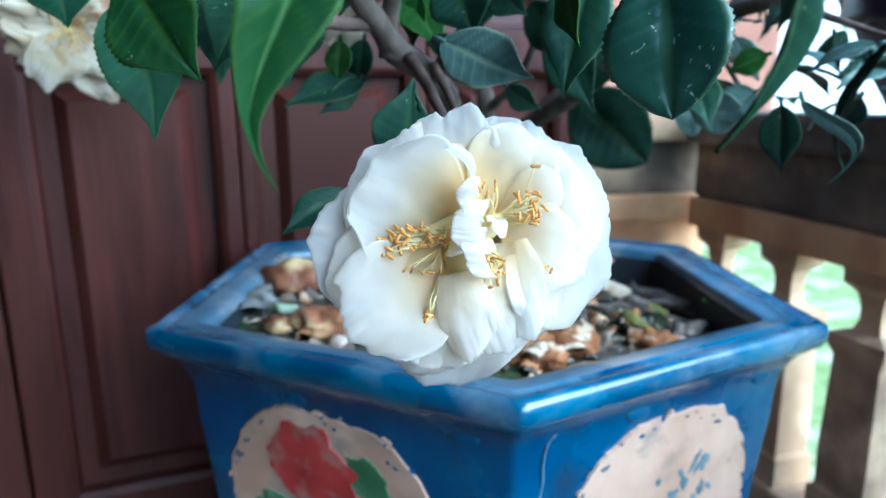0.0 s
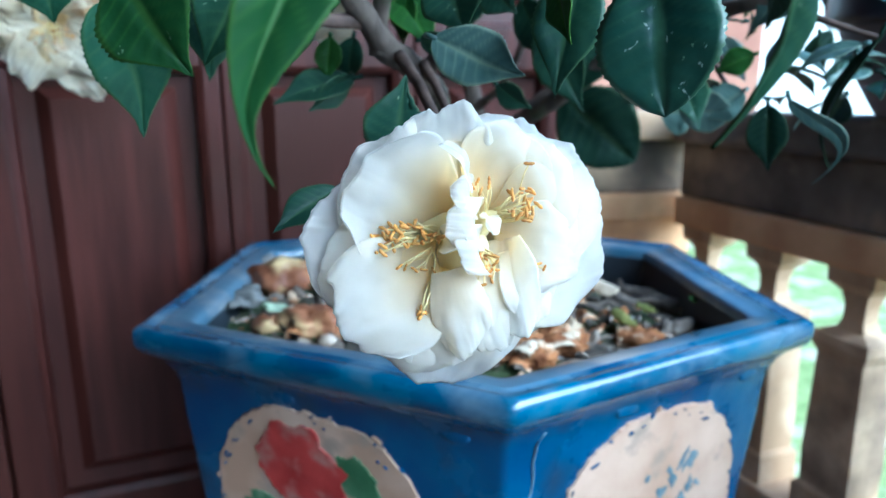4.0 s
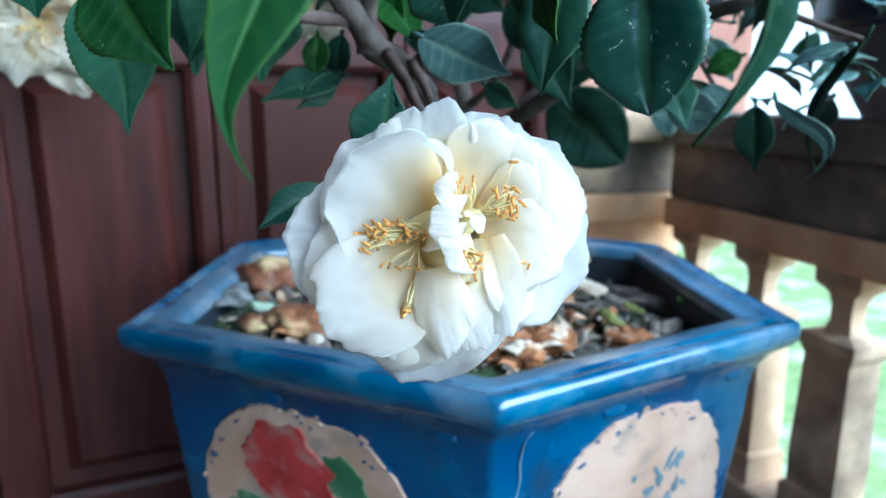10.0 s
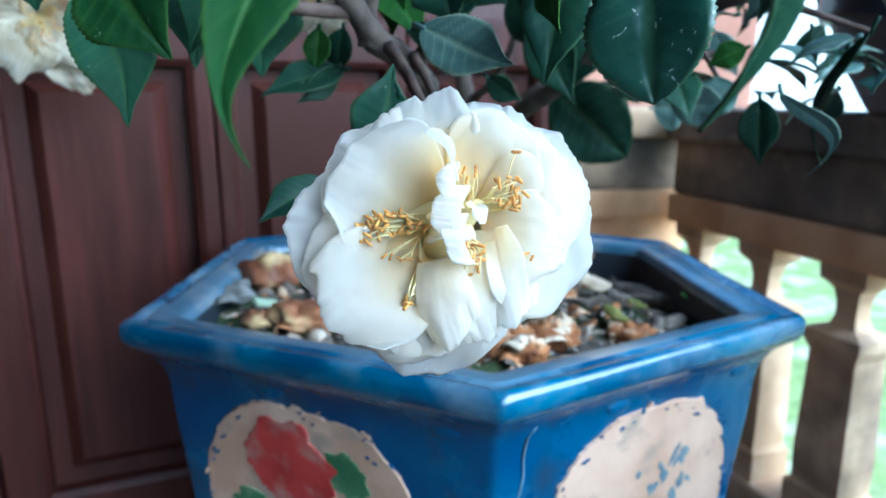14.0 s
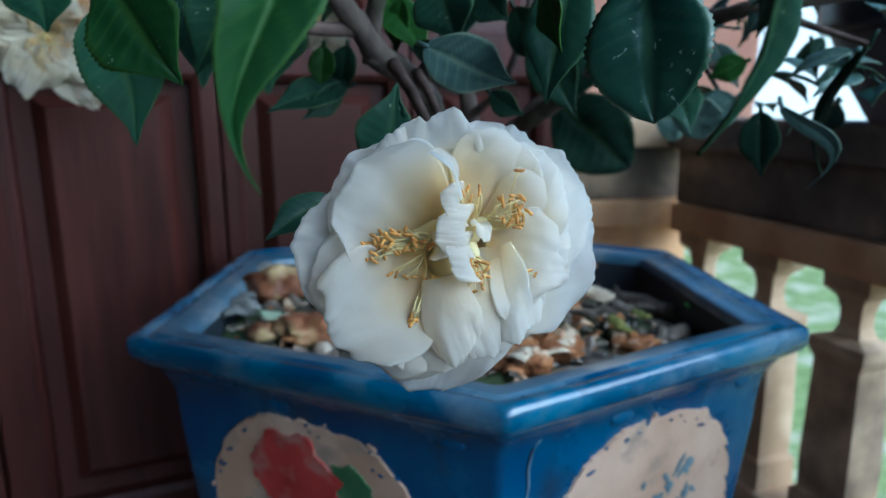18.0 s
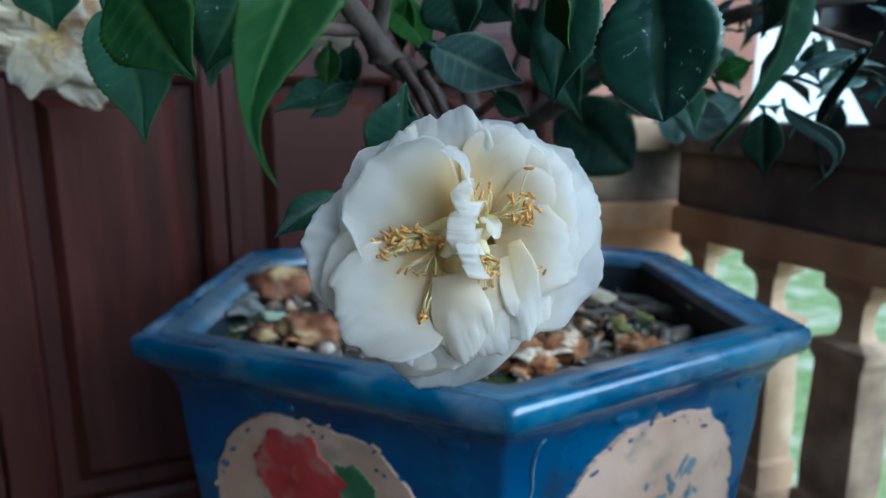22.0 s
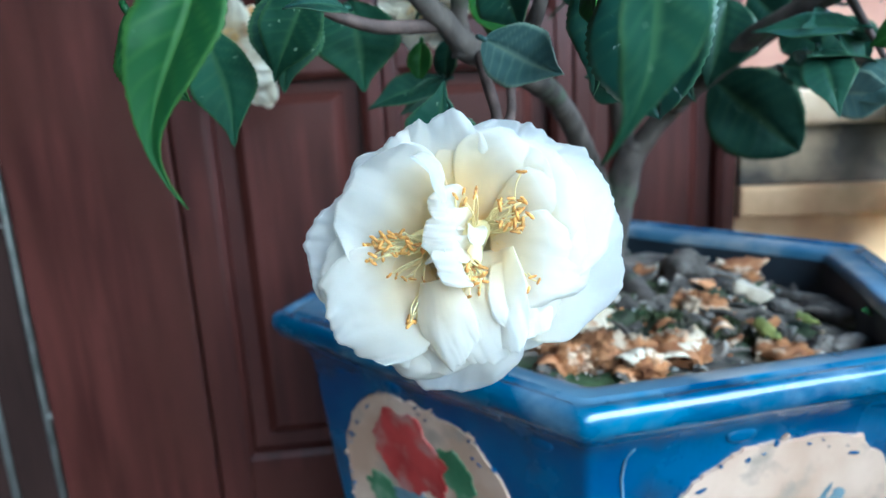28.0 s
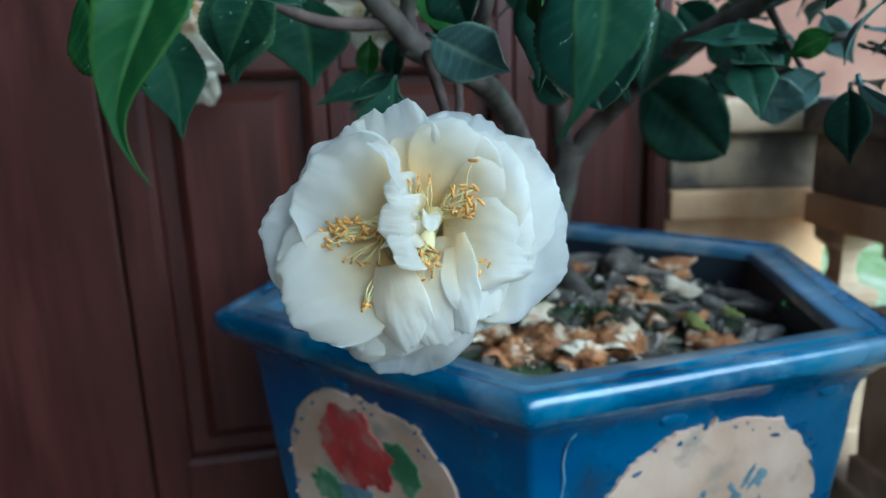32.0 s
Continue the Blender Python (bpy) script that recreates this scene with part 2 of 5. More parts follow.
def box(bm, x0, x1, y0, y1, z0, z1, bevel=0.0, m=None):
    t = bmesh.new()
    bmesh.ops.create_cube(t, size=1)
    for v in t.verts:
        v.co = Vector((x0 + (v.co.x + 0.5) * (x1 - x0), y0 + (v.co.y + 0.5) * (y1 - y0), z0 + (v.co.z + 0.5) * (z1 - z0)))
    if bevel:
        bmesh.ops.bevel(t, geom=t.edges[:], offset=bevel, segments=2, affect="EDGES", profile=0.6)
    if m is not None:
        t.transform(m)
    join(bm, t)
    return bm


def join(bm, t):
    me = bpy.data.meshes.new("tmp")
    t.to_mesh(me)
    t.free()
    bm.from_mesh(me)
    bpy.data.meshes.remove(me)


def tube(bm, pts, radii, sides=8, wob=0.0, seed=0):
    """A tapered tube through pts."""
    pts = [Vector(p) for p in pts]
    rings = []
    side = Vector((0.3, 0.2, 0.9))
    for i, p in enumerate(pts):
        d = (pts[min(i + 1, len(pts) - 1)] - pts[max(i - 1, 0)]).normalized()
        a = d.cross(side)
        if a.length < 0.2:
            a = d.cross(Vector((1, 0, 0)))
        a.normalize()
        b = d.cross(a)
        r = radii[i] if hasattr(radii, "__len__") else radii
        ring = []
        for k in range(sides):
            th = 2 * math.pi * k / sides
            rr = r * (1 + wob * noise.noise(Vector((p.x * 90 + math.cos(th) * 1.5 + seed, p.y * 90 + math.sin(th) * 1.5, p.z * 90))))
            ring.append(bm.verts.new(p + (a * math.cos(th) + b * math.sin(th)) * rr))
        rings.append(ring)
    for r0, r1 in zip(rings, rings[1:]):
        for k in range(sides):
            bm.faces.new((r0[k], r0[(k + 1) % sides], r1[(k + 1) % sides], r1[k]))
    bm.faces.new(rings[0][::-1])
    bm.faces.new(rings[-1])


def smooth_path(ctrl, n=8):
    """Catmull-Rom through ctrl of (x, y, z, r)."""
    c = [Vector(p) for p in ctrl]
    c = [c[0] * 2 - c[1]] + c + [c[-1] * 2 - c[-2]]
    out = []
    for i in range(1, len(c) - 2):
        for k in range(n):
            t = k / n
            out.append(0.5 * ((2 * c[i]) + (c[i + 1] - c[i - 1]) * t + (2 * c[i - 1] - 5 * c[i] + 4 * c[i + 1] - c[i + 2]) * t * t
                              + (3 * c[i] - c[i - 1] - 3 * c[i + 1] + c[i + 2]) * t ** 3))
    out.append(c[-2])
    return out


def lathe(bm, c, prof, sides=36):
    """Turn a profile of (radius, z) about the upright through c."""
    rings = [[bm.verts.new((c.x + max(r, 1e-4) * math.cos(2 * math.pi * k / sides), c.y + max(r, 1e-4) * math.sin(2 * math.pi * k / sides), z)) for k in range(sides)] for r, z in prof]
    for r0, r1 in zip(rings, rings[1:]):
        for k in range(sides):
            bm.faces.new((r0[k], r0[(k + 1) % sides], r1[(k + 1) % sides], r1[k]))
    bmesh.ops.recalc_face_normals(bm, faces=bm.faces[:])


def limb(bm, ctrl, sides=10, wob=0.15, n=6):
    pts = smooth_path([Vector(c) for c in ctrl], n)
    tube(bm, [p.to_3d() for p in pts], [p[3] for p in pts], sides, wob)


# ---- porch: floor, wall, door ----
WALL_A = 30.5
E1 = Vector((math.cos(radians(WALL_A)), math.sin(radians(WALL_A)), 0))
WM = pose(0.012, 0.585, 0, 0, 0, WALL_A)   # wall frame: x along the wall, y into it, z up

bm = bmesh.new()
box(bm, -3.0, 0.30, -3.0, 0.12, -0.10, 0.0, m=WM)
tagged(link_mesh("floor", bm, M_FLOOR), "reddish terracotta porch floor", "floor", kind="structure")


def raised_panel(x0, x1, z0, z1, y=0.0):
    """A fielded door panel: deep recess, flat margin and a bevelled raised field."""
    b = bmesh.new()
    prof = [(0, 0.0), (0.006, 0.004), (0.008, 0.018), (0.026, 0.019), (0.036, 0.010), (0.040, 0.007), (0.046, 0.007)]
    loops = []
    for inset, dep in prof:
        q = [(x0 + inset, z0 + inset), (x1 - inset, z0 + inset), (x1 - inset, z1 - inset * 0.8), (x0 + inset, z1 - inset * 0.8)]
        loops.append([b.verts.new((u, y + dep, w)) for u, w in q])
    for a, c in zip(loops, loops[1:]):
        for k in range(4):
            b.faces.new((a[k], a[(k + 1) % 4], c[(k + 1) % 4], c[k]))
    b.faces.new(loops[-1])
    b.transform(WM)
    return b


def door_leaf(x0, x1, panels, label):
    """One leaf: stiles, rails and panels. panels: list of (x0, x1) columns."""
    leaf_ob = empty("door_leaf", WM @ Vector(((x0 + x1) / 2, 0.0, 0.0)))
    tagged(leaf_ob, label, "door", kind="structure")
    zs = [(0.075, 0.548), (0.60, 1.02), (1.06, 1.15)]
    xs = [x0] + [v for p in panels for v in p] + [x1]
    for a, c in zip(xs[::2], xs[1::2]):
        part("stile", box(bmesh.new(), a, c, 0, 0.03, 0.005, 1.2, 0.003, WM), M_DOOR, leaf_ob)
    for p0, p1 in panels:
        zprev = 0.005
        for z0, z1 in zs + [(1.2, 1.2)]:
            part("rail", box(bmesh.new(), p0, p1, 0.002, 0.028, zprev, z0, 0.003, WM), M_DOOR, leaf_ob)
            if z1 > z0:
                part("panel", raised_panel(p0, p1, z0, z1), M_DOOR, leaf_ob)
            zprev = z1
    return leaf_ob


LEAVES = [(-0.832, -0.644, []), (-0.640, -0.398, [(-0.602, -0.417)]), (-0.396, -0.174, [(-0.380, -0.194)]), (-0.172, 0.030, [(-0.152, 0.012)])]
for i, (a, c, ps) in enumerate(LEAVES):
    door_leaf(a, c, ps, "closed red-brown varnished wooden door leaf with fielded panels" if ps else "plain red-brown varnished wooden door leaf edge")

for name, x0, x1, z0, z1, y0, y1 in (("wall_north", -3.0, 0.03, 1.2, 2.6, 0.0, 0.12), ("wall_back", -0.836, 0.03, 0.0, 1.2, 0.05, 0.12),
                                     ("wall_west", -3.0, -0.96, 0.0, 1.2, 0.0, 0.12)):
    bm = bmesh.new()
    box(bm, x0, x1, y0, y1, z0, z1, m=WM)
    tagged(link_mesh(name, bm, M_DOOR if name == "wall_north" else M_JAMB), "dark timber wall around the doors", "wall", kind="structure")

bm = bmesh.new()
box(bm, -0.96, -0.836, 0.03, 0.12, 0.0, 1.2, 0.002, WM)
tagged(link_mesh("dark_wood_jamb", bm, M_JAMB), "dark brown timber jamb beside the doors", "door frame", kind="structure")
rods = tagged(empty("steel_bolt_rods", WM @ Vector((-0.83, 0.02, 0))), "two upright grey steel rods with crossbars on the jamb", "gate rods")
for u in (-0.850, -0.908):
    bm = bmesh.new()
    tube(bm, [WM @ Vector((u, 0.024, z)) for z in (0.005, 0.4, 0.8, 1.2)], 0.0045, 10)
    part("rod", bm, M_STEEL, rods, smooth=True)
for z in (0.395,):
    bm = bmesh.new()
    tube(bm, [WM @ Vector((u, 0.026, z)) for u in (-0.955, -0.90, -0.842)], 0.002, 8)
    part("crossbar", bm, M_STEEL, rods, smooth=True)
bm = bmesh.new()
bmesh.ops.create_uvsphere(bm, u_segments=10, v_segments=6, radius=0.006, matrix=Matrix.Translation(WM @ Vector((-0.845, 0.022, 0.150))))
part("stud", bm, M_STEEL, rods, smooth=True)

# ceiling added out of view to keep sky light off the doors
bm = bmesh.new()
box(bm, -3.0, 0.24, -2.2, 0.12, 1.62, 1.70, m=WM)
tagged(link_mesh("ceiling", bm, M_CEIL), "plain pale porch ceiling, added unseen to block the sky over the doors", "ceiling", kind="structure")
# end wall added out of view; it blocks light from the left
bm = bmesh.new()
box(bm, -1.3, -1.2, -2.2, -0.005, 0.001, 1.61, m=WM)
tagged(link_mesh("wall_unseen_end", bm, M_JAMB), "dark timber end wall, added unseen to block light from the left", "wall", kind="structure")

# wall added behind the camera to cut light on the left side
bm = bmesh.new()
box(bm, -1.2, -0.78, -2.2, -2.1, 0.001, 1.61, m=WM)
tagged(link_mesh("wall_unseen_front", bm, M_JAMB), "dark timber front wall, added unseen to keep light off the doors", "wall", kind="structure")

# ---- balustrade ----
CORNER = Vector((0.205, 0.69, 0))
E2 = Vector((0.45, -0.893, 0)).normalized()


def rail_run(p0, p1, n_bal, first, top):
    d = (p1 - p0)
    ln = d.length
    m = Matrix.Translation(p0) @ Matrix.Rotation(math.atan2(d.y, d.x), 4, "Z")
    ob = tagged(empty("balustrade", p0), "weathered sandstone balustrade with square vase balusters on the porch edge", "balustrade", kind="structure")
    part("coping", box(bmesh.new(), -0.03, ln, -0.035, 0.035, 0.455, 0.497, 0.006, m), top, ob)
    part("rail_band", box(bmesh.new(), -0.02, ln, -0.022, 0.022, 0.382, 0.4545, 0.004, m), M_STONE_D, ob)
    part("lower_band", box(bmesh.new(), -0.02, ln, -0.03, 0.03, 0.342, 0.3815, 0.005, m), M_OCHRE, ob)
    part("plinth", box(bmesh.new(), -0.02, ln, -0.035, 0.035, 0.001, 0.05, 0.006, m), M_STONE, ob)
    for k in range(n_bal):
        x = first + k * 0.118
        b = bmesh.new()
        prof = [(0.0505, 0.036), (0.085, 0.036), (0.09, 0.030), (0.13, 0.031), (0.2, 0.029), (0.245, 0.028), (0.257, 0.034), (0.269, 0.034), (0.276, 0.016), (0.287, 0.0125), (0.302, 0.0125), (0.316, 0.016), (0.326, 0.027), (0.3415, 0.028)]
        loops = []
        for z, r in prof:
            loops.append([b.verts.new((x + sx * r, sy * r * 0.78, z)) for sx, sy in ((-1, -1), (1, -1), (1, 1), (-1, 1))])
        for a, c in zip(loops, loops[1:]):
            for q in range(4):
                b.faces.new((a[q], a[(q + 1) % 4], c[(q + 1) % 4], c[q]))
        b.faces.new(loops[0][::-1]); b.faces.new(loops[-1])
        b.transform(m)
        part("baluster", b, M_STONE, ob)
    return ob


low = rail_run(WM @ Vector((0.064, 0.03, 0)), CORNER + E1 * 0.03, 0, 0.09, M_STONE)
lp, lq = WM @ Vector((0.064, 0.03, 0)), CORNER + E1 * 0.03
lm = Matrix.Translation(lp) @ Matrix.Rotation(math.atan2(lq.y - lp.y, lq.x - lp.x), 4, "Z")
part("infill", box(bmesh.new(), -0.028, (lq - lp).length, -0.018, 0.018, 0.0505, 0.3415, 0.003, lm), M_OCHRE, low)
# backlit coping on this run: its shade is in the dark stone
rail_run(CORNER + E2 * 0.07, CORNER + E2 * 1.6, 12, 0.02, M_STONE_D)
PB = CORNER + E2 * 0.372
rail_pot = tagged(empty("rail_pot", (PB.x, PB.y, 0.4975)), "dark navy plant pot standing on the stone balustrade", "plant pot")
b = bmesh.new()
lathe(b, PB, [(0.0, 0.4975), (0.047, 0.4975), (0.052, 0.505), (0.072, 0.54), (0.086, 0.575), (0.088, 0.578)])
part("body", b, M_POT_BODY, rail_pot, "grey-mauve pot body", smooth=True)
b = bmesh.new()
lathe(b, PB, [(0.088, 0.5785), (0.097, 0.58), (0.1, 0.588), (0.103, 0.66), (0.1, 0.668), (0.092, 0.667), (0.088, 0.64), (0.0, 0.64)])
part("rim", b, M_COLUMN, rail_pot, "thick dark navy pot rim", smooth=True)

# ---- garden ----
bm = bmesh.new()
rng = random.Random(3)
nx = 60
for i in range(nx + 1):
    for j in range(nx + 1):
        f = lambda k: math.copysign(abs(k / nx * 2 - 1) ** 3, k / nx * 2 - 1) * 400
        x, y = f(i), f(j)
        bm.verts.new((x, y, -0.14 + 0.01 * noise.noise(Vector((x * 0.8, y * 0.8, 0)))))
bm.verts.ensure_lookup_table()
for i in range(nx):
    for j in range(nx):
        a = i * (nx + 1) + j
        bm.faces.new([bm.verts[k] for k in (a, a + nx + 1, a + nx + 2, a + 1)])
tagged(link_mesh("ground", bm, M_LAWN, smooth=True), "bright green mown lawn beyond the porch", "lawn", kind="structure")
# added pale wall that gives the white of the overcast sky
bm = bmesh.new()
box(bm, -8, 12, 4.2, 4.5, -0.13, 1.5, m=Matrix.Rotation(radians(25), 4, "Z"))
tagged(link_mesh("white_backdrop_wall", bm, M_PLASTER), "pale plastered backdrop wall standing in for the white sky", "wall", kind="structure")

house = tagged(empty("outbuilding", (0.45, 3.6, -0.14)), "salmon-painted outbuilding beyond the lawn", "building", kind="structure")
part("wall", box(bmesh.new(), -0.19, 1.1, 3.3, 3.9, -0.15, 1.35, 0.01), M_PINK, house)
part("plinth", box(bmesh.new(), -0.2, 1.11, 3.28, 3.295, -0.15, 0.2, 0.004), M_PLASTER, house)
part("roof", box(bmesh.new(), -0.3, 1.2, 3.2, 4.0, 1.351, 1.43, 0.01), M_PLASTER, house)

# ---- pot ----
RIM_Z = 0.36
HEX = [Vector(p) for p in ((0.0, 0.0), (0.212, 0.160), (0.160, 0.415), (-0.076, 0.502), (-0.304, 0.366), (-0.272, 0.085))]
HC = sum(HEX, Vector((0, 0))) / 6
pot = tagged(empty("hexagonal_pot", (HC.x, HC.y, 0.0)), "large hexagonal blue-glazed ceramic planter with painted cream panels", "plant pot")


def hex_shell(prof, bev=0.012, closed=True):
    """Sweep a profile of (inset, z) round the hexagon, with rounded corners."""
    b = bmesh.new()
    rings = []
    for inset, z in prof:
        ring = []
        for k in range(6):
            p, a, c = HEX[k], HEX[k - 1], HEX[(k + 1) % 6]
            da, dc = (a - p).normalized(), (c - p).normalized()
            inward = (da + dc).normalized()
            sn = abs(da.x * inward.y - da.y * inward.x)
            q = p + inward * (inset / sn)
            for t in (0, 0.25, 0.5, 0.75, 1):
                w = (1 - t) ** 2 * (q + da * bev) + 2 * t * (1 - t) * q + t * t * (q + dc * bev)
                ring.append(b.verts.new((w.x, w.y, z)))
            for t in (0.2, 0.4, 0.6, 0.8):
                e0, e1 = q + dc * bev, None
                pn, cn = HEX[(k + 1) % 6], HEX[(k + 2) % 6]
                d2a, d2c = (p - pn).normalized(), (cn - pn).normalized()
                inw = (d2a + d2c).normalized()
                sn2 = abs(d2a.x * inw.y - d2a.y * inw.x)
                e1 = pn + inw * (inset / sn2) + d2a * bev
                w = e0.lerp(e1, t)
                wob = 0.0012 * noise.noise(Vector((w.x * 14, w.y * 14, z * 20)))
                ring.append(b.verts.new((w.x + wob, w.y + wob, z + wob * 0.6)))
        rings.append(ring)
    n = len(rings[0])
    for r0, r1 in zip(rings, rings[1:]):
        for k in range(n):
            b.faces.new((r0[k], r0[(k + 1) % n], r1[(k + 1) % n], r1[k]))
    if closed:
        b.faces.new(rings[-1])
    bmesh.ops.recalc_face_normals(b, faces=b.faces[:])
    return b


BODY = [(0.0163, 0.3315), (0.019, 0.3275), (0.0225, 0.321), (0.0245, 0.314), (0.026, 0.302), (0.0268, 0.285), (0.0303, 0.25), (0.0403, 0.15), (0.0493, 0.06), (0.048, 0.03), (0.054, 0.02), (0.062, 0.0)]
part("body", hex_shell(BODY, 0.005), M_GLAZE, pot, smooth=True)
RIM = [(0.0163, 0.3315), (0.0135, 0.3345), (0.009, 0.3378), (0.003, 0.3425), (0.0003, 0.3475), (0.0, 0.354), (0.0012, 0.358), (0.004, 0.360), (0.008, 0.3602), (0.0105, 0.3585), (0.013, 0.3572), (0.016, 0.3576), (0.0185, 0.3588)]
part("rim", hex_shell(RIM, 0.005, closed=False), M_RIM, pot, "worn blue glazed rim", smooth=True)
LIP = [(0.0185, 0.3588), (0.024, 0.3586), (0.032, 0.3575), (0.0365, 0.356), (0.0385, 0.353), (0.039, 0.348)]
part("inner_lip", hex_shell(LIP, 0.005, closed=False), M_LIP, pot, "pale worn inner lip of the rim", smooth=True)
part("inner_wall", hex_shell([(0.039, 0.3478), (0.041, 0.335), (0.046, 0.29)], 0.007, closed=False), M_GLAZE_D, pot, "unglazed inner wall, its shadow put into the dark colour", smooth=True)


def face_frame(k):
    """Frame of a body face: x along from HEX[k] to HEX[k+1], y up the face, z outward."""
    a, c = HEX[k], HEX[(k + 1) % 6]
    d = (c - a).normalized()
    out = Vector((d.y, -d.x))
    if out.dot(a - HC) < 0:
        out = -out
    top, bot = a - out * 0.0268, a - out * 0.0493
    o = Vector((top.x, top.y, 0.285))
    o2 = Vector((bot.x, bot.y, 0.06))
    up = (o - o2).normalized()
    x = Vector((d.x, d.y, 0))
    zz = x.cross(up)
    if zz.dot(Vector((out.x, out.y, 0))) < 0:
        zz = -zz
    return Matrix(((x.x, up.x, zz.x, o.x), (x.y, up.y, zz.y, o.y), (x.z, up.z, zz.z, o.z), (0, 0, 0, 1))), (c - a).length


def blob(cx, cy, rx, ry, amp, freq, seed, z0, z1, m, steps=72, rot=0.0, power=2.0, rag=0.0):
    """A flat patch of thick paint with a ragged outline."""
    b = bmesh.new()
    lo, hi, ctr = [], [], b.verts.new((cx, cy, z1 + 0.0004))
    for k in range(steps):
        th = 2 * math.pi * k / steps
        c, s = math.cos(th), math.sin(th)
        r = 1 / (abs(c) ** power + abs(s) ** power) ** (1 / power)
        r *= 1 + amp * noise.noise(Vector((c * freq + seed, s * freq, seed))) + amp * 0.5 * noise.noise(Vector((c * freq * 4 + seed, s * freq * 4, seed)))
        r *= 1 + rag * noise.noise(Vector((c * 8 + seed, s * 8, 1))) + rag * 0.6 * max(0, noise.noise(Vector((c * 19 + seed, s * 19, 4)))) ** 1.5 * 2.2 + rag * 0.22 * noise.noise(Vector((c * 70, s * 70, seed)))
        x, y = rx * r * c, ry * r * s
        x, y = x * math.cos(rot) - y * math.sin(rot), x * math.sin(rot) + y * math.cos(rot)
        lo.append(b.verts.new((cx + x, cy + y, z0)))
        hi.append(b.verts.new((cx + x * 0.985, cy + y * 0.985, z1)))
    for k in range(steps):
        j = (k + 1) % steps
        b.faces.new((lo[k], lo[j], hi[j], hi[k]))
        b.faces.new((hi[k], hi[j], ctr))
    b.transform(m)
    bmesh.ops.recalc_face_normals(b, faces=b.faces[:])
    return b


PANEL = {5: (0.133, 0.090), 0: (0.142, 0.088)}
for k in range(6):
    fm, ln = face_frame(k)
    cx, rx = PANEL.get(k, (ln * 0.5, 0.09))
    plq = part("painted_panel", blob(cx, -0.086, rx, 0.113, 0.03, 2.2, k * 3.1, -0.004, 0.0013, fm, 260, power=2.7, rag=0.024), M_CREAM, pot, "cream panel with ragged painted edge")
    if k == 5:
        part("red_blossom", blob(0.118, -0.017, 0.034, 0.031, 0.3, 1.6, 5.0, 0.001, 0.0026, fm), M_RED, plq, "painted red blossom")
        part("red_petal", blob(0.140, -0.022, 0.021, 0.021, 0.35, 1.6, 6.0, 0.001, 0.0028, fm), M_RED, plq, "painted red petal")
        part("green_leaf", blob(0.170, -0.017, 0.014, 0.021, 0.4, 1.9, 9.0, 0.001, 0.0024, fm, rot=0.3), M_GREEN, plq, "painted green leaf")
        part("green_leaf", blob(0.084, -0.062, 0.016, 0.015, 0.4, 1.9, 12.0, 0.001, 0.0024, fm), M_GREEN, plq, "painted green leaf")
        part("grey_leaf", blob(0.118, -0.064, 0.022, 0.017, 0.4, 1.9, 15.0, 0.001, 0.0022, fm), M_GREY, plq, "painted grey leaf")
        part("red_bud", blob(0.098, -0.098, 0.020, 0.016, 0.35, 1.7, 21.0, 0.001, 0.0026, fm), M_RED, plq, "painted red bud")
    else:
        r2 = random.Random(40 + k)
        for q in range(70):
            dx, dy = r2.gauss(0.022, 0.026), r2.uniform(-0.15, -0.018)
            part("brush_stroke", blob(cx + dx, dy, r2.uniform(0.0014, 0.0045), r2.uniform(0.003, 0.011), 0.5, 1.8, q * 2.0, 0.0008, 0.0019, fm, 22, r2.uniform(-0.9, 0.9), rag=0.1), M_GREY, plq)

for k in range(6):
    fm, ln = face_frame(k)
    for q in range(2):
        b = bmesh.new()
        bmesh.ops.create_uvsphere(b, u_segments=14, v_segments=8, radius=1)
        for v in b.verts:
            v.co = Vector((v.co.x * 0.010, v.co.y * 0.005, v.co.z * 0.0013))
        b.transform(fm @ Matrix.Translation((ln * (0.40 + 0.446 * q), 0.035, 0.001)))
        part("boss", b, M_GLAZE, pot, smooth=True)

# chipped spots along the painted edges
for k in (5, 0):
    fm, ln = face_frame(k)
    cx, rx = PANEL[k]
    r2 = random.Random(70 + k)
    for q in range(30):
        a = r2.uniform(-0.2, 3.3)
        rr = 1 / (abs(math.cos(a)) ** 2.7 + abs(math.sin(a)) ** 2.7) ** (1 / 2.7)
        f = r2.uniform(0.9, 1.0) if q % 5 else r2.uniform(1.0, 1.03)
        sz = r2.uniform(0.0004, 0.0014)
        part("glaze_chip" if q % 5 else "paint_fleck", blob(cx + rx * rr * math.cos(a) * f, -0.086 + 0.113 * rr * math.sin(a) * f, sz * r2.uniform(1.0, 3.0), sz, 0.6, 1.6, q * 1.7, 0.0, 0.0021, fm, 16, a + r2.uniform(1.1, 2.1)), M_GLAZE if q % 5 else M_CREAM, pot)

# a pale runnel in the glaze, down from the rim beside the front corner
fm, ln = face_frame(0)
b = bmesh.new()
tube(b, [fm @ Vector(p) for p in ((0.041, 0.040, 0.0012), (0.0385, 0.036, 0.0006), (0.0345, 0.030, 0.0003), (0.033, 0.018, 0.0003), (0.0345, 0.006, 0.0003), (0.033, -0.008, 0.0003), (0.028, -0.02, 0.0003))], [0.0008, 0.0009, 0.0008, 0.0007, 0.0007, 0.0006, 0.0003], 6)
part("glaze_crack", b, M_CRACK, pot, "thin pale crack in the glaze", smooth=True)

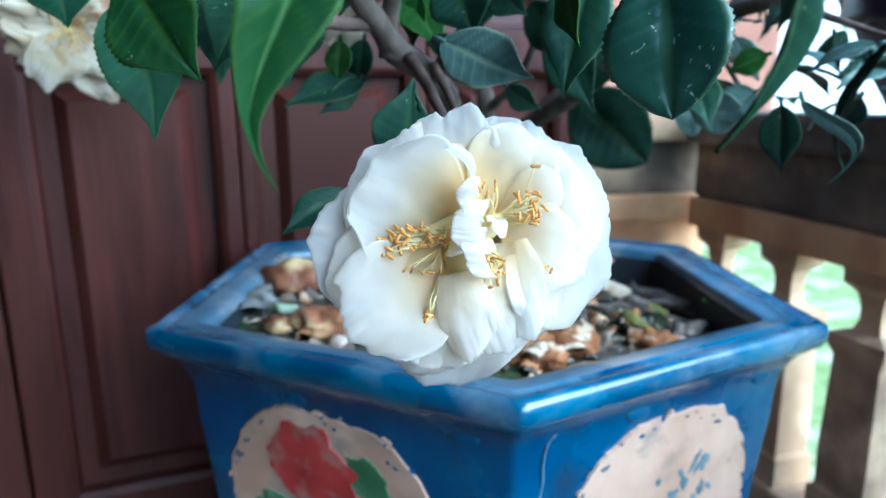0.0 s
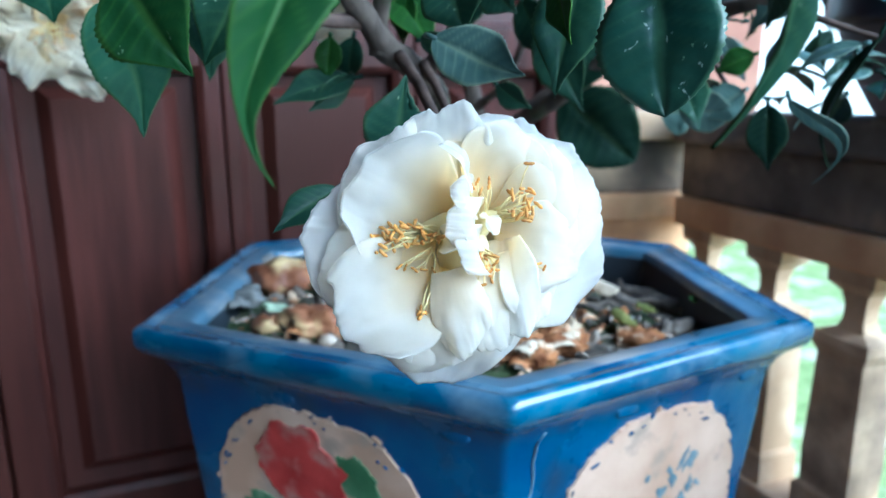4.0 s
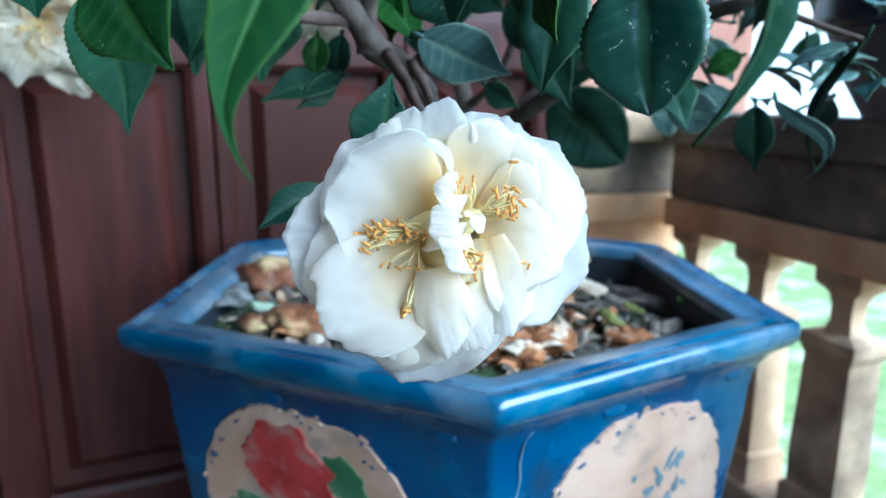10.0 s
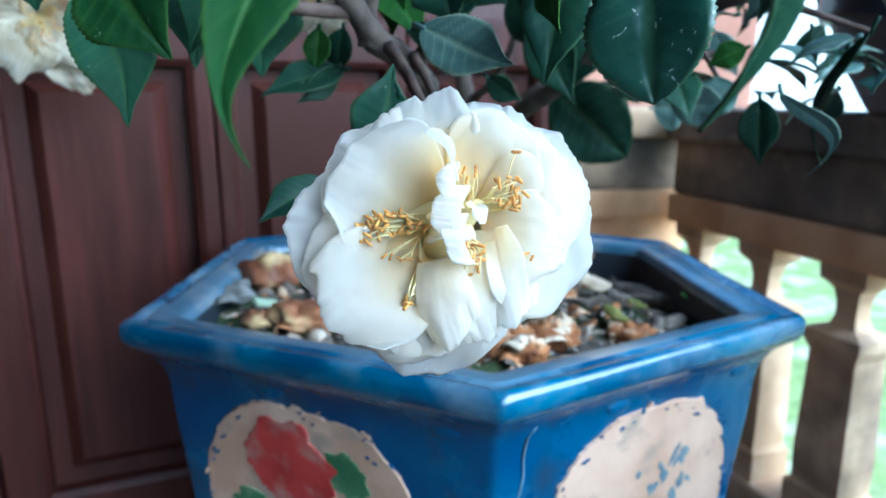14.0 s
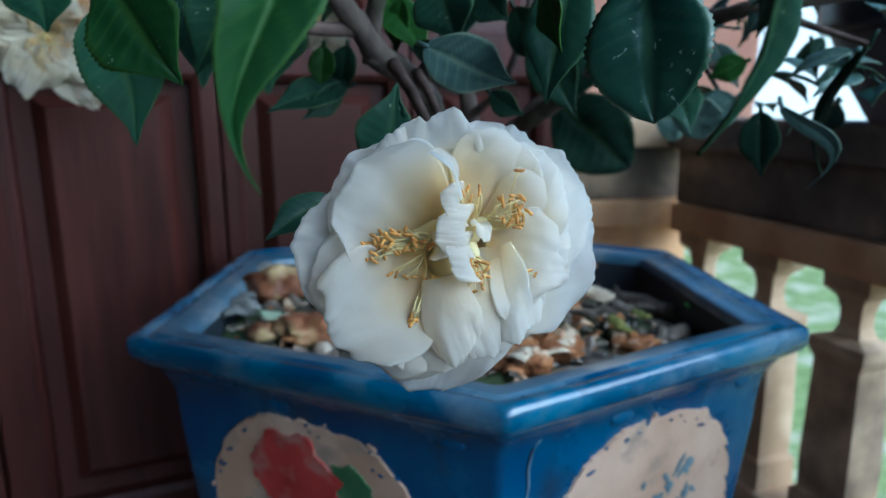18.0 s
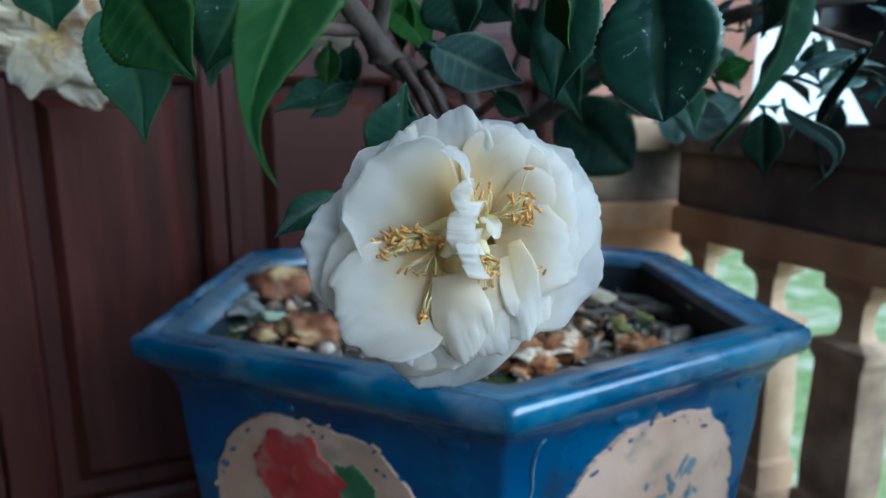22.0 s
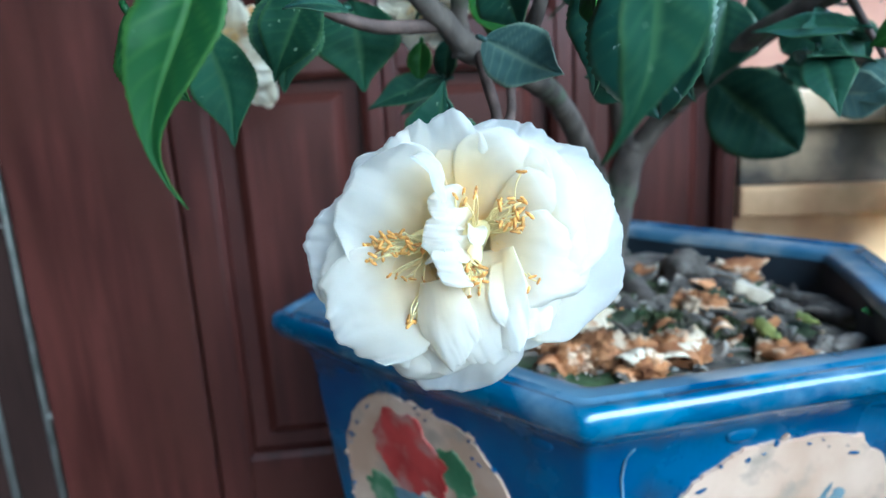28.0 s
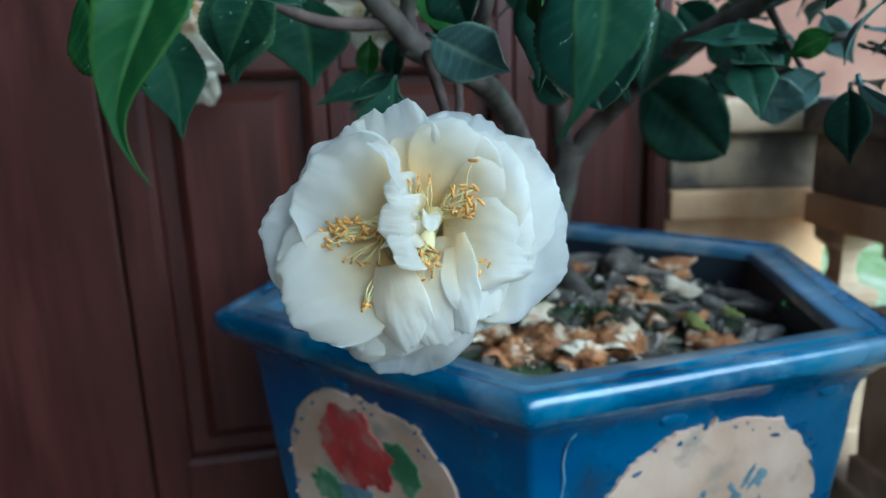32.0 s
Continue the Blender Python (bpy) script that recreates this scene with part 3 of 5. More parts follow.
# ---- soil ----
def soil_z(x, y):
    """Height of the soil: heaped round the trunk, sunk at the side and the back."""
    w = Vector((x, y))
    return (0.336 - 0.017 * min(1, max(0, (x - 0.03) / 0.1)) - 0.012 * min(1, max(0, (y - 0.3) / 0.14)) + 0.008 * (1 - abs(2 * (w - HC).length / 0.26 - 0.3))
            + 0.007 * noise.fractal(Vector((x * 38, y * 38, 0)), 0.6, 2.0, 5))


bm = bmesh.new()
rings = []
N = 40
for q in range(N + 1):
    t = q / N
    ring = []
    for k in range(6):
        a, c = HEX[k], HEX[(k + 1) % 6]
        for s in range(14):
            w = HC.lerp(a.lerp(c, s / 14), 0.845 * (1 - t))
            z = soil_z(w.x, w.y)
            ring.append(bm.verts.new((w.x, w.y, z)))
    rings.append(ring)
for r0, r1 in zip(rings, rings[1:]):
    for k in range(len(r0)):
        bm.faces.new((r0[k], r0[(k + 1) % len(r0)], r1[(k + 1) % len(r0)], r1[k]))
bmesh.ops.remove_doubles(bm, verts=bm.verts[:], dist=0.0002)
bmesh.ops.recalc_face_normals(bm, faces=bm.faces[:])
tagged(link_mesh("potting_soil", bm, M_SOIL, smooth=True), "dark damp potting soil filling the planter", "soil", kind="stuff")
# ---- camellia shrub ----
shrub = tagged(empty("camellia_shrub", (-0.065, 0.329, 0.33)), "camellia shrub with glossy dark green leaves and grey-brown branching trunk", "shrub")


def stem(name, *ctrl, material=None, sides=10, wob=0.2):
    b = bmesh.new()
    limb(b, ctrl, sides, wob)
    return part(name, b, material or M_BARK, shrub, smooth=True)


stem("trunk", (-0.068, 0.326, 0.315, 0.030), (-0.066, 0.329, 0.33, 0.022), (-0.063, 0.331, 0.345, 0.017), (-0.056, 0.331, 0.380, 0.0145), (-0.048, 0.331, 0.424, 0.014), (-0.040, 0.328, 0.455, 0.014), (-0.036, 0.328, 0.468, 0.010), sides=18)
stem("limb", (-0.042, 0.328, 0.448, 0.0105), (-0.012, 0.331, 0.487, 0.0095), (0.029, 0.329, 0.525, 0.009), (0.070, 0.323, 0.553, 0.0095), (0.107, 0.313, 0.585, 0.008), (0.15, 0.30, 0.62, 0.006))
stem("limb", (-0.041, 0.327, 0.448, 0.010), (-0.050, 0.322, 0.511, 0.0082), (-0.056, 0.308, 0.555, 0.0075), (-0.057, 0.281, 0.607, 0.008), (-0.05, 0.26, 0.68, 0.005))
stem("limb", (-0.056, 0.331, 0.385, 0.010), (-0.067, 0.302, 0.443, 0.0098), (-0.069, 0.229, 0.494, 0.009), (-0.062, 0.150, 0.520, 0.0085), (-0.067, 0.081, 0.536, 0.0075), (-0.077, 0.055, 0.545, 0.008), (-0.083, 0.040, 0.558, 0.0065), (-0.092, 0.023, 0.576, 0.006), (-0.10, 0.0, 0.61, 0.004))
stem("branch", (0.0, 0.331, 0.498, 0.008), (0.010, 0.265, 0.506, 0.0075), (0.041, 0.244, 0.527, 0.0075), (0.065, 0.222, 0.548, 0.007), (0.114, 0.182, 0.569, 0.006), (0.150, 0.142, 0.577, 0.005), (0.21, 0.124, 0.582, 0.004))
stem("branch", (0.029, 0.329, 0.523, 0.006), (0.077, 0.315, 0.522, 0.0045), (0.114, 0.297, 0.540, 0.004), (0.18, 0.27, 0.55, 0.003))
stem("branch", (-0.080, 0.052, 0.541, 0.006), (-0.078, 0.047, 0.562, 0.005), (-0.070, 0.031, 0.585, 0.0045), (-0.066, 0.02, 0.63, 0.003))
stem("branch", (-0.062, 0.090, 0.530, 0.005), (-0.045, 0.06, 0.545, 0.005), (-0.029, 0.040, 0.567, 0.004), (-0.024, 0.036, 0.60, 0.003))
stem("branch", (-0.050, 0.322, 0.505, 0.005), (-0.02, 0.29, 0.53, 0.0035), (0.0, 0.26, 0.575, 0.003), (0.01, 0.24, 0.62, 0.0025))
stem("twig", (-0.068, 0.052, 0.540, 0.004), (-0.053, 0.022, 0.525, 0.003), (-0.040, 0.0, 0.504, 0.0028), (-0.026, -0.06, 0.478, 0.0026), (-0.018, -0.088, 0.470, 0.003), material=M_TWIG)
stem("twig", (-0.056, 0.060, 0.536, 0.003), (-0.042, 0.026, 0.519, 0.0024), (-0.036, 0.001, 0.505, 0.0022), (-0.05, -0.025, 0.490, 0.0018), material=M_TWIG)
stem("twig", (-0.086, 0.039, 0.558, 0.0042), (-0.103, 0.019, 0.557, 0.0036), (-0.113, 0.001, 0.559, 0.0032), (-0.125, -0.020, 0.568, 0.003), (-0.13, -0.05, 0.585, 0.002), material=M_TWIG)
stem("twig", (-0.083, 0.040, 0.556, 0.0035), (-0.088, 0.030, 0.566, 0.003), (-0.092, 0.02, 0.60, 0.002), material=M_TWIG)
stem("twig", (0.114, 0.182, 0.567, 0.003), (0.125, 0.17, 0.545, 0.002), (0.14, 0.155, 0.515, 0.0015), material=M_TWIG)
stem("twig", (0.15, 0.142, 0.577, 0.003), (0.19, 0.13, 0.56, 0.002), (0.21, 0.122, 0.552, 0.0015), material=M_TWIG)
for a, r, ln in ((0.3, 0.011, 0.10), (-0.9, 0.013, 0.12), (-1.7, 0.011, 0.11), (-2.6, 0.012, 0.09), (1.6, 0.009, 0.08)):
    c, s = math.cos(a), math.sin(a)
    stem("root", (-0.066 + c * 0.012, 0.329 + s * 0.012, 0.345, r * 1.1), (-0.066 + c * 0.04, 0.329 + s * 0.04, 0.346, r * 0.95), (-0.066 + c * ln * 0.8 + 0.01 * s, 0.329 + s * ln * 0.8, 0.343, r * 0.8), (-0.066 + c * ln * 1.3, 0.329 + s * ln * 1.3 + 0.01, 0.322, r * 0.4))

LEAF_SEED = [0]


def leaf(base, tip, width, normal, material, bend=0.15, fold=0.25, bite=False, blunt=0.0, owner=None, hook=0.0, peak=1.0, tail=0.0):
    """A camellia leaf: folded along its midrib, arched, with a toothed edge and a short stalk."""
    LEAF_SEED[0] += 1
    sd = LEAF_SEED[0] * 7.31
    B, T = Vector(base), Vector(tip)
    ax = T - B
    ln = ax.length
    ax.normalize()
    nn = Vector(normal)
    nn = (nn - ax * nn.dot(ax)).normalized()
    sv = ax.cross(nn)
    b = bmesh.new()
    lay = b.verts.layers.float.new("vein")
    NS, NT = 44, 14
    grid = []
    for i in range(NS + 1):
        s = i / NS
        body = math.sin(math.pi * min(1, s ** (0.85 + 0.5 * blunt))) ** 0.72
        w = width / 2 * max(body, 0) if s < 0.97 else width / 2 * max(body, 0) * 0.7
        if not blunt:
            w *= 1 - 0.62 * max(0, min(1, (s - 0.55) / 0.33)) ** 1.3
        w *= 1 - tail * max(0, min(1, (s - 0.38) / 0.4)) ** 0.8
        tooth = 1 + ((0.03 if i % 2 else -0.015) + 0.035 * noise.noise(Vector((s * 16, sd, 8)))) * (1 if 0.12 < s < 0.97 else 0)
        row = []
        for j in range(NT + 1):
            t = j / NT * 2 - 1
            ww = w * (tooth if abs(t) == 1 else 1)
            if bite and t > 0.2 and s > 0.62:
                ww *= 0.62 + 0.2 * noise.noise(Vector((s * 14, sd, 0))) if t > 0.5 else 0.9
            wav = 0.05 * ww * noise.noise(Vector((s * 4 + sd, t * 1.5, sd))) * (0.4 + abs(t))
            side = 0.02 * width * noise.noise(Vector((s * 2.2, sd, 3))) + hook * ln * math.sin(math.pi * s ** peak)
            h = fold * abs(t) * ww * (1 - 0.35 * abs(t)) + wav * 2.2 - bend * ln * (s - 0.25 * math.sin(math.pi * s)) * s + bend * ln * s * (1 if bend < 0.2 else 0.85)
            h -= 0.02 * width * (1 if abs(t) < 0.05 else 0)
            h += 0.016 * width * math.sin((s * 9 - abs(t) * 1.4) * 2 * math.pi) * abs(t) * (1 - abs(t))
            v = b.verts.new(B + ax * (s * ln) + sv * (t * ww * math.cos(fold * 0.5) + side) + nn * h)
            vein = 0.42 if abs(t) < 0.05 else 0.2 * max(0, math.sin((s * 9 - abs(t) * 1.4) * 2 * math.pi)) ** 6
            v[lay] = max(vein, 0.55 if abs(t) == 1 else 0)
            row.append(v)
        grid.append(row)
    for r0, r1 in zip(grid, grid[1:]):
        for j in range(NT):
            b.faces.new((r0[j], r0[j + 1], r1[j + 1], r1[j]))
    bmesh.ops.remove_doubles(b, verts=b.verts[:], dist=1e-6)
    top = b.faces[:]
    tube(b, [B - ax * ln * 0.10 - nn * ln * 0.01, B - ax * ln * 0.05, B + ax * ln * 0.03], 0.0011, 6)
    ob = part("leaf", b, material, owner or shrub, smooth=True)
    md = ob.modifiers.new("thickness", "SOLIDIFY")
    md.thickness, md.offset = 0.0005, 0
    return ob


def scratch_marks():
    n, l = M_LEAF_W.node_tree.nodes, M_LEAF_W.node_tree.links
    p = n["Principled BSDF"]
    nz, rp, mx = n.new("ShaderNodeTexNoise"), n.new("ShaderNodeValToRGB"), n.new("ShaderNodeMix")
    tc = n.new("ShaderNodeTexCoord")
    nz.inputs["Scale"].default_value, nz.inputs["Detail"].default_value, nz.inputs["Distortion"].default_value = 130, 8, 1.5
    l.new(tc.outputs["Object"], nz.inputs[0])
    l.new(nz.outputs[0], rp.inputs[0])
    rp.color_ramp.elements[0].position, rp.color_ramp.elements[1].position = 0.655, 0.70
    mx.data_type = "RGBA"
    l.new(rp.outputs[0], mx.inputs[0])
    l.new(p.inputs["Base Color"].links[0].from_socket, mx.inputs[6])
    mx.inputs[7].default_value = (0.3, 0.36, 0.32, 1)
    l.new(mx.outputs[2], p.inputs["Base Color"])


scratch_marks()
leaf((-0.192, -0.027, 0.562), (-0.173, -0.036, 0.500), 0.035, (0.55, -0.80, -0.12), M_LEAF_S, 0.1, 0.25, hook=-0.06, peak=1.3)
leaf((-0.112, -0.143, 0.555), (-0.093, -0.140, 0.525), 0.031, (0.007, -0.996, -0.089), M_LEAF_M, 0.15, 0.3)
leaf((-0.044, -0.176, 0.566), (-0.0515, -0.186, 0.4985), 0.024, (0.5, -0.86, 0.1), M_LEAF_M, 0.15, 0.75, hook=0.13, peak=2.2, tail=0.55)
leaf((-0.146, -0.013, 0.576), (-0.141, -0.031, 0.526), 0.037, (0.666, -0.683, 0.301), M_LEAF_S, 0.15, 0.25)
leaf((-0.143, 0.040, 0.576), (-0.136, 0.036, 0.524), 0.049, (0.560, -0.819, 0.125), M_LEAF_S, 0.15, 0.25)
leaf((-0.086, -0.053, 0.560), (-0.088, -0.093, 0.557), 0.016, (0.650, -0.085, 0.755), M_LEAF, 0.15, 0.25)
leaf((-0.043, -0.100, 0.576), (-0.079, -0.155, 0.551), 0.041, (0.303, -0.554, 0.775), M_LEAF, 0.15, 0.25)
leaf((-0.100, 0.071, 0.529), (-0.142, 0.047, 0.514), 0.024, (0.186, -0.734, 0.653), M_LEAF, 0.15, 0.25)
leaf((-0.103, 0.070, 0.530), (-0.123, 0.053, 0.510), 0.017, (0.748, -0.630, -0.210), M_LEAF, 0.15, 0.25)
leaf((-0.056, -0.033, 0.489), (-0.048, -0.040, 0.528), 0.032, (0.324, -0.915, -0.242), M_LEAF, 0.1, 0.2, bite=True)
leaf((-0.040, -0.012, 0.545), (0.003, -0.034, 0.5275), 0.030, (-0.30, -0.70, 0.55), M_LEAF_U, -0.2, 0.25)
leaf((0.025, -0.030, 0.573), (0.015, -0.035, 0.518), 0.029, (-0.176, -0.977, 0.117), M_LEAF, 0.15, 0.25)
leaf((0.015, -0.039, 0.567), (0.021, -0.046, 0.539), 0.017, (-0.812, -0.581, -0.045), M_LEAF_B, 0.15, 0.25)
leaf((0.045, -0.091, 0.562), (0.050, -0.098, 0.512), 0.041, (-0.316, -0.943, 0.101), M_LEAF_W, 0.12, 0.2, blunt=0.35)
leaf((0.061, -0.181, 0.551), (0.049, -0.167, 0.507), 0.027, (0.793, -0.482, -0.374), M_LEAF_S, 0.15, 0.3, hook=-0.09, tail=0.5)
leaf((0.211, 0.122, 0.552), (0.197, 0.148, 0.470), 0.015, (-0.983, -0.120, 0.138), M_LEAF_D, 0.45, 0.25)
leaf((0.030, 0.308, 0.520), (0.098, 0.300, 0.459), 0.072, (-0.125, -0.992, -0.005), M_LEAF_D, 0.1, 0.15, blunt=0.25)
leaf((0.104, 0.156, 0.511), (0.144, 0.147, 0.506), 0.029, (-0.258, -0.911, -0.321), M_LEAF_U, 0.15, 0.25)
leaf((0.045, 0.238, 0.574), (0.034, 0.229, 0.513), 0.054, (0.030, -0.989, 0.142), M_LEAF, 0.15, 0.25)
leaf((0.082, 0.295, 0.526), (0.125, 0.297, 0.519), 0.030, (0.018, -0.983, -0.181), M_LEAF, 0.15, 0.25)
leaf((0.117, 0.297, 0.503), (0.151, 0.297, 0.506), 0.040, (0.006, -0.988, -0.154), M_LEAF_U, 0.15, 0.25)
leaf((-0.112, 0.066, 0.552), (-0.115, 0.066, 0.527), 0.016, (0.124, -0.992, -0.027), M_LEAF_B, 0.15, 0.25)
leaf((-0.104, 0.089, 0.554), (-0.109, 0.089, 0.524), 0.020, (-0.248, -0.968, 0.029), M_LEAF, 0.15, 0.25)
leaf((-0.067, 0.074, 0.578), (-0.071, 0.077, 0.547), 0.017, (-0.326, -0.945, -0.034), M_LEAF_B, 0.15, 0.25)
leaf((-0.058, 0.058, 0.549), (-0.040, 0.061, 0.548), 0.015, (0.108, -0.819, -0.564), M_LEAF, 0.15, 0.25)
leaf((-0.023, 0.059, 0.581), (-0.004, 0.063, 0.563), 0.023, (-0.184, -0.910, -0.372), M_LEAF, 0.15, 0.25)
leaf((-0.036, -0.003, 0.576), (-0.026, 0.002, 0.547), 0.031, (-0.209, -0.949, -0.235), M_LEAF, 0.15, 0.25)
leaf((-0.016, 0.085, 0.525), (0.005, 0.085, 0.511), 0.017, (-0.238, -0.875, -0.421), M_LEAF, 0.15, 0.25)
leaf((0.174, 0.131, 0.596), (0.143, 0.146, 0.558), 0.029, (-0.531, -0.839, 0.117), M_LEAF_U, 0.15, 0.25)
leaf((0.147, 0.145, 0.544), (0.125, 0.152, 0.533), 0.019, (-0.378, -0.885, 0.273), M_LEAF_B, 0.15, 0.25)
leaf((-0.115, -0.035, 0.576), (-0.139, -0.040, 0.532), 0.030, (0.272, -0.962, -0.027), M_LEAF_S, 0.15, 0.25)
leaf((-0.228, -0.019, 0.584), (-0.227, -0.014, 0.554), 0.030, (0.444, -0.884, -0.145), M_LEAF_S, 0.15, 0.25)
leaf((-0.077, -0.050, 0.480), (-0.099, -0.071, 0.464), 0.017, (0.266, -0.732, 0.627), M_LEAF, 0.1, 0.2)
leaf((0.010, 0.123, 0.564), (0.038, 0.114, 0.508), 0.032, (-0.257, -0.966, 0.021), M_LEAF, 0.15, 0.25)
leaf((-0.004, 0.141, 0.580), (0.020, 0.135, 0.540), 0.028, (-0.395, -0.915, -0.083), M_LEAF, 0.15, 0.25)
leaf((0.108, 0.246, 0.553), (0.136, 0.247, 0.518), 0.041, (-0.119, -0.982, -0.144), M_LEAF, 0.15, 0.25)
leaf((0.081, 0.244, 0.556), (0.109, 0.247, 0.535), 0.032, (-0.142, -0.935, -0.324), M_LEAF, 0.15, 0.25)
leaf((0.059, 0.239, 0.576), (0.088, 0.245, 0.551), 0.032, (-0.125, -0.932, -0.340), M_LEAF, 0.15, 0.25)
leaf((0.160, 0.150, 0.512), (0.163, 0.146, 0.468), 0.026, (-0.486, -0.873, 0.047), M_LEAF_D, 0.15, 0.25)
leaf((0.156, 0.10, 0.516), (0.174, 0.10, 0.466), 0.014, (-0.5, -0.82, -0.2), M_LEAF_U, 0.15, 0.3, hook=-0.40, peak=1.4, tail=0.6)
leaf((0.143, 0.147, 0.521), (0.119, 0.153, 0.502), 0.029, (-0.427, -0.858, 0.286), M_LEAF_U, 0.15, 0.25)


# foliage of the far side, along the branch over the rail and overhead
rng = random.Random(11)


def spray(p0, p1, count, size, spread, down, mats):
    p0, p1 = Vector(p0), Vector(p1)
    for k in range(count):
        q = p0.lerp(p1, (k + rng.random()) / count)
        d = Vector((rng.uniform(-1, 1), rng.uniform(-1, 1), rng.uniform(-0.7, 0.5) - down)).normalized()
        q = q + Vector((rng.uniform(-1, 1), rng.uniform(-1, 1), rng.uniform(-0.6, 0.6))) * spread
        ln = size * rng.uniform(0.7, 1.2)
        nrm = Vector((rng.uniform(-0.7, 0.7), rng.uniform(-0.8, 0.2), 0.8))
        leaf(q, q + d * ln, ln * rng.uniform(0.42, 0.55), nrm, rng.choice(mats), rng.uniform(0.05, 0.35), rng.uniform(0.15, 0.35))


spray((0.09, 0.20, 0.545), (0.25, 0.12, 0.565), 16, 0.05, 0.03, 0.2, [M_LEAF, M_LEAF_U, M_LEAF_U])
spray((0.15, 0.20, 0.525), (0.30, 0.15, 0.535), 14, 0.05, 0.032, 0.25, [M_LEAF, M_LEAF_U])
spray((0.05, 0.32, 0.56), (0.22, 0.28, 0.60), 18, 0.055, 0.03, 0.1, [M_LEAF, M_LEAF_U, M_LEAF_B])
spray((-0.10, 0.10, 0.60), (0.06, 0.10, 0.61), 16, 0.055, 0.03, 0.2, [M_LEAF, M_LEAF, M_LEAF_B])
spray((-0.05, 0.24, 0.60), (0.05, 0.26, 0.61), 10, 0.055, 0.03, 0.2, [M_LEAF])
spray((-0.20, 0.02, 0.59), (-0.10, 0.0, 0.60), 8, 0.05, 0.02, 0.2, [M_LEAF, M_LEAF_B])
spray((0.02, 0.0, 0.60), (0.16, 0.08, 0.61), 12, 0.055, 0.03, 0.2, [M_LEAF])

# ---- camellia flowers ----
PX = 0.23 / 1208
FC = Vector((-0.0130, -0.112, 0.468))
FN = Vector((0.30, -0.92, 0.23)).normalized()
FX = Vector((0.995, 0.10, 0.0)).normalized()
FY = FN.cross(FX).normalized()
FX = FY.cross(FN).normalized()


def petal_material():
    m = bpy.data.materials["white_petal"]
    n, l = m.node_tree.nodes, m.node_tree.links
    p = n["Principled BSDF"]
    at, mx = n.new("ShaderNodeAttribute"), n.new("ShaderNodeMix")
    at.attribute_name = "base"
    mx.data_type = "RGBA"
    src = p.inputs["Base Color"].links[0].from_socket
    l.new(at.outputs["Fac"], mx.inputs[0])
    l.new(src, mx.inputs[6])
    mx.inputs[7].default_value = (0.97, 0.80, 0.33, 1)
    l.new(mx.outputs[2], p.inputs["Base Color"])
    for nd in n:
        if nd.type == "BSDF_TRANSLUCENT":
            l.new(mx.outputs[2], nd.inputs[0])


petal_material()
PETAL_SKIN = M_PETAL.node_tree.nodes["Principled BSDF"]
PETAL_SKIN.inputs["Subsurface Scale"].default_value = 0.009
PETAL_SKIN.inputs["Subsurface Radius"].default_value = (1, 0.96, 0.86)


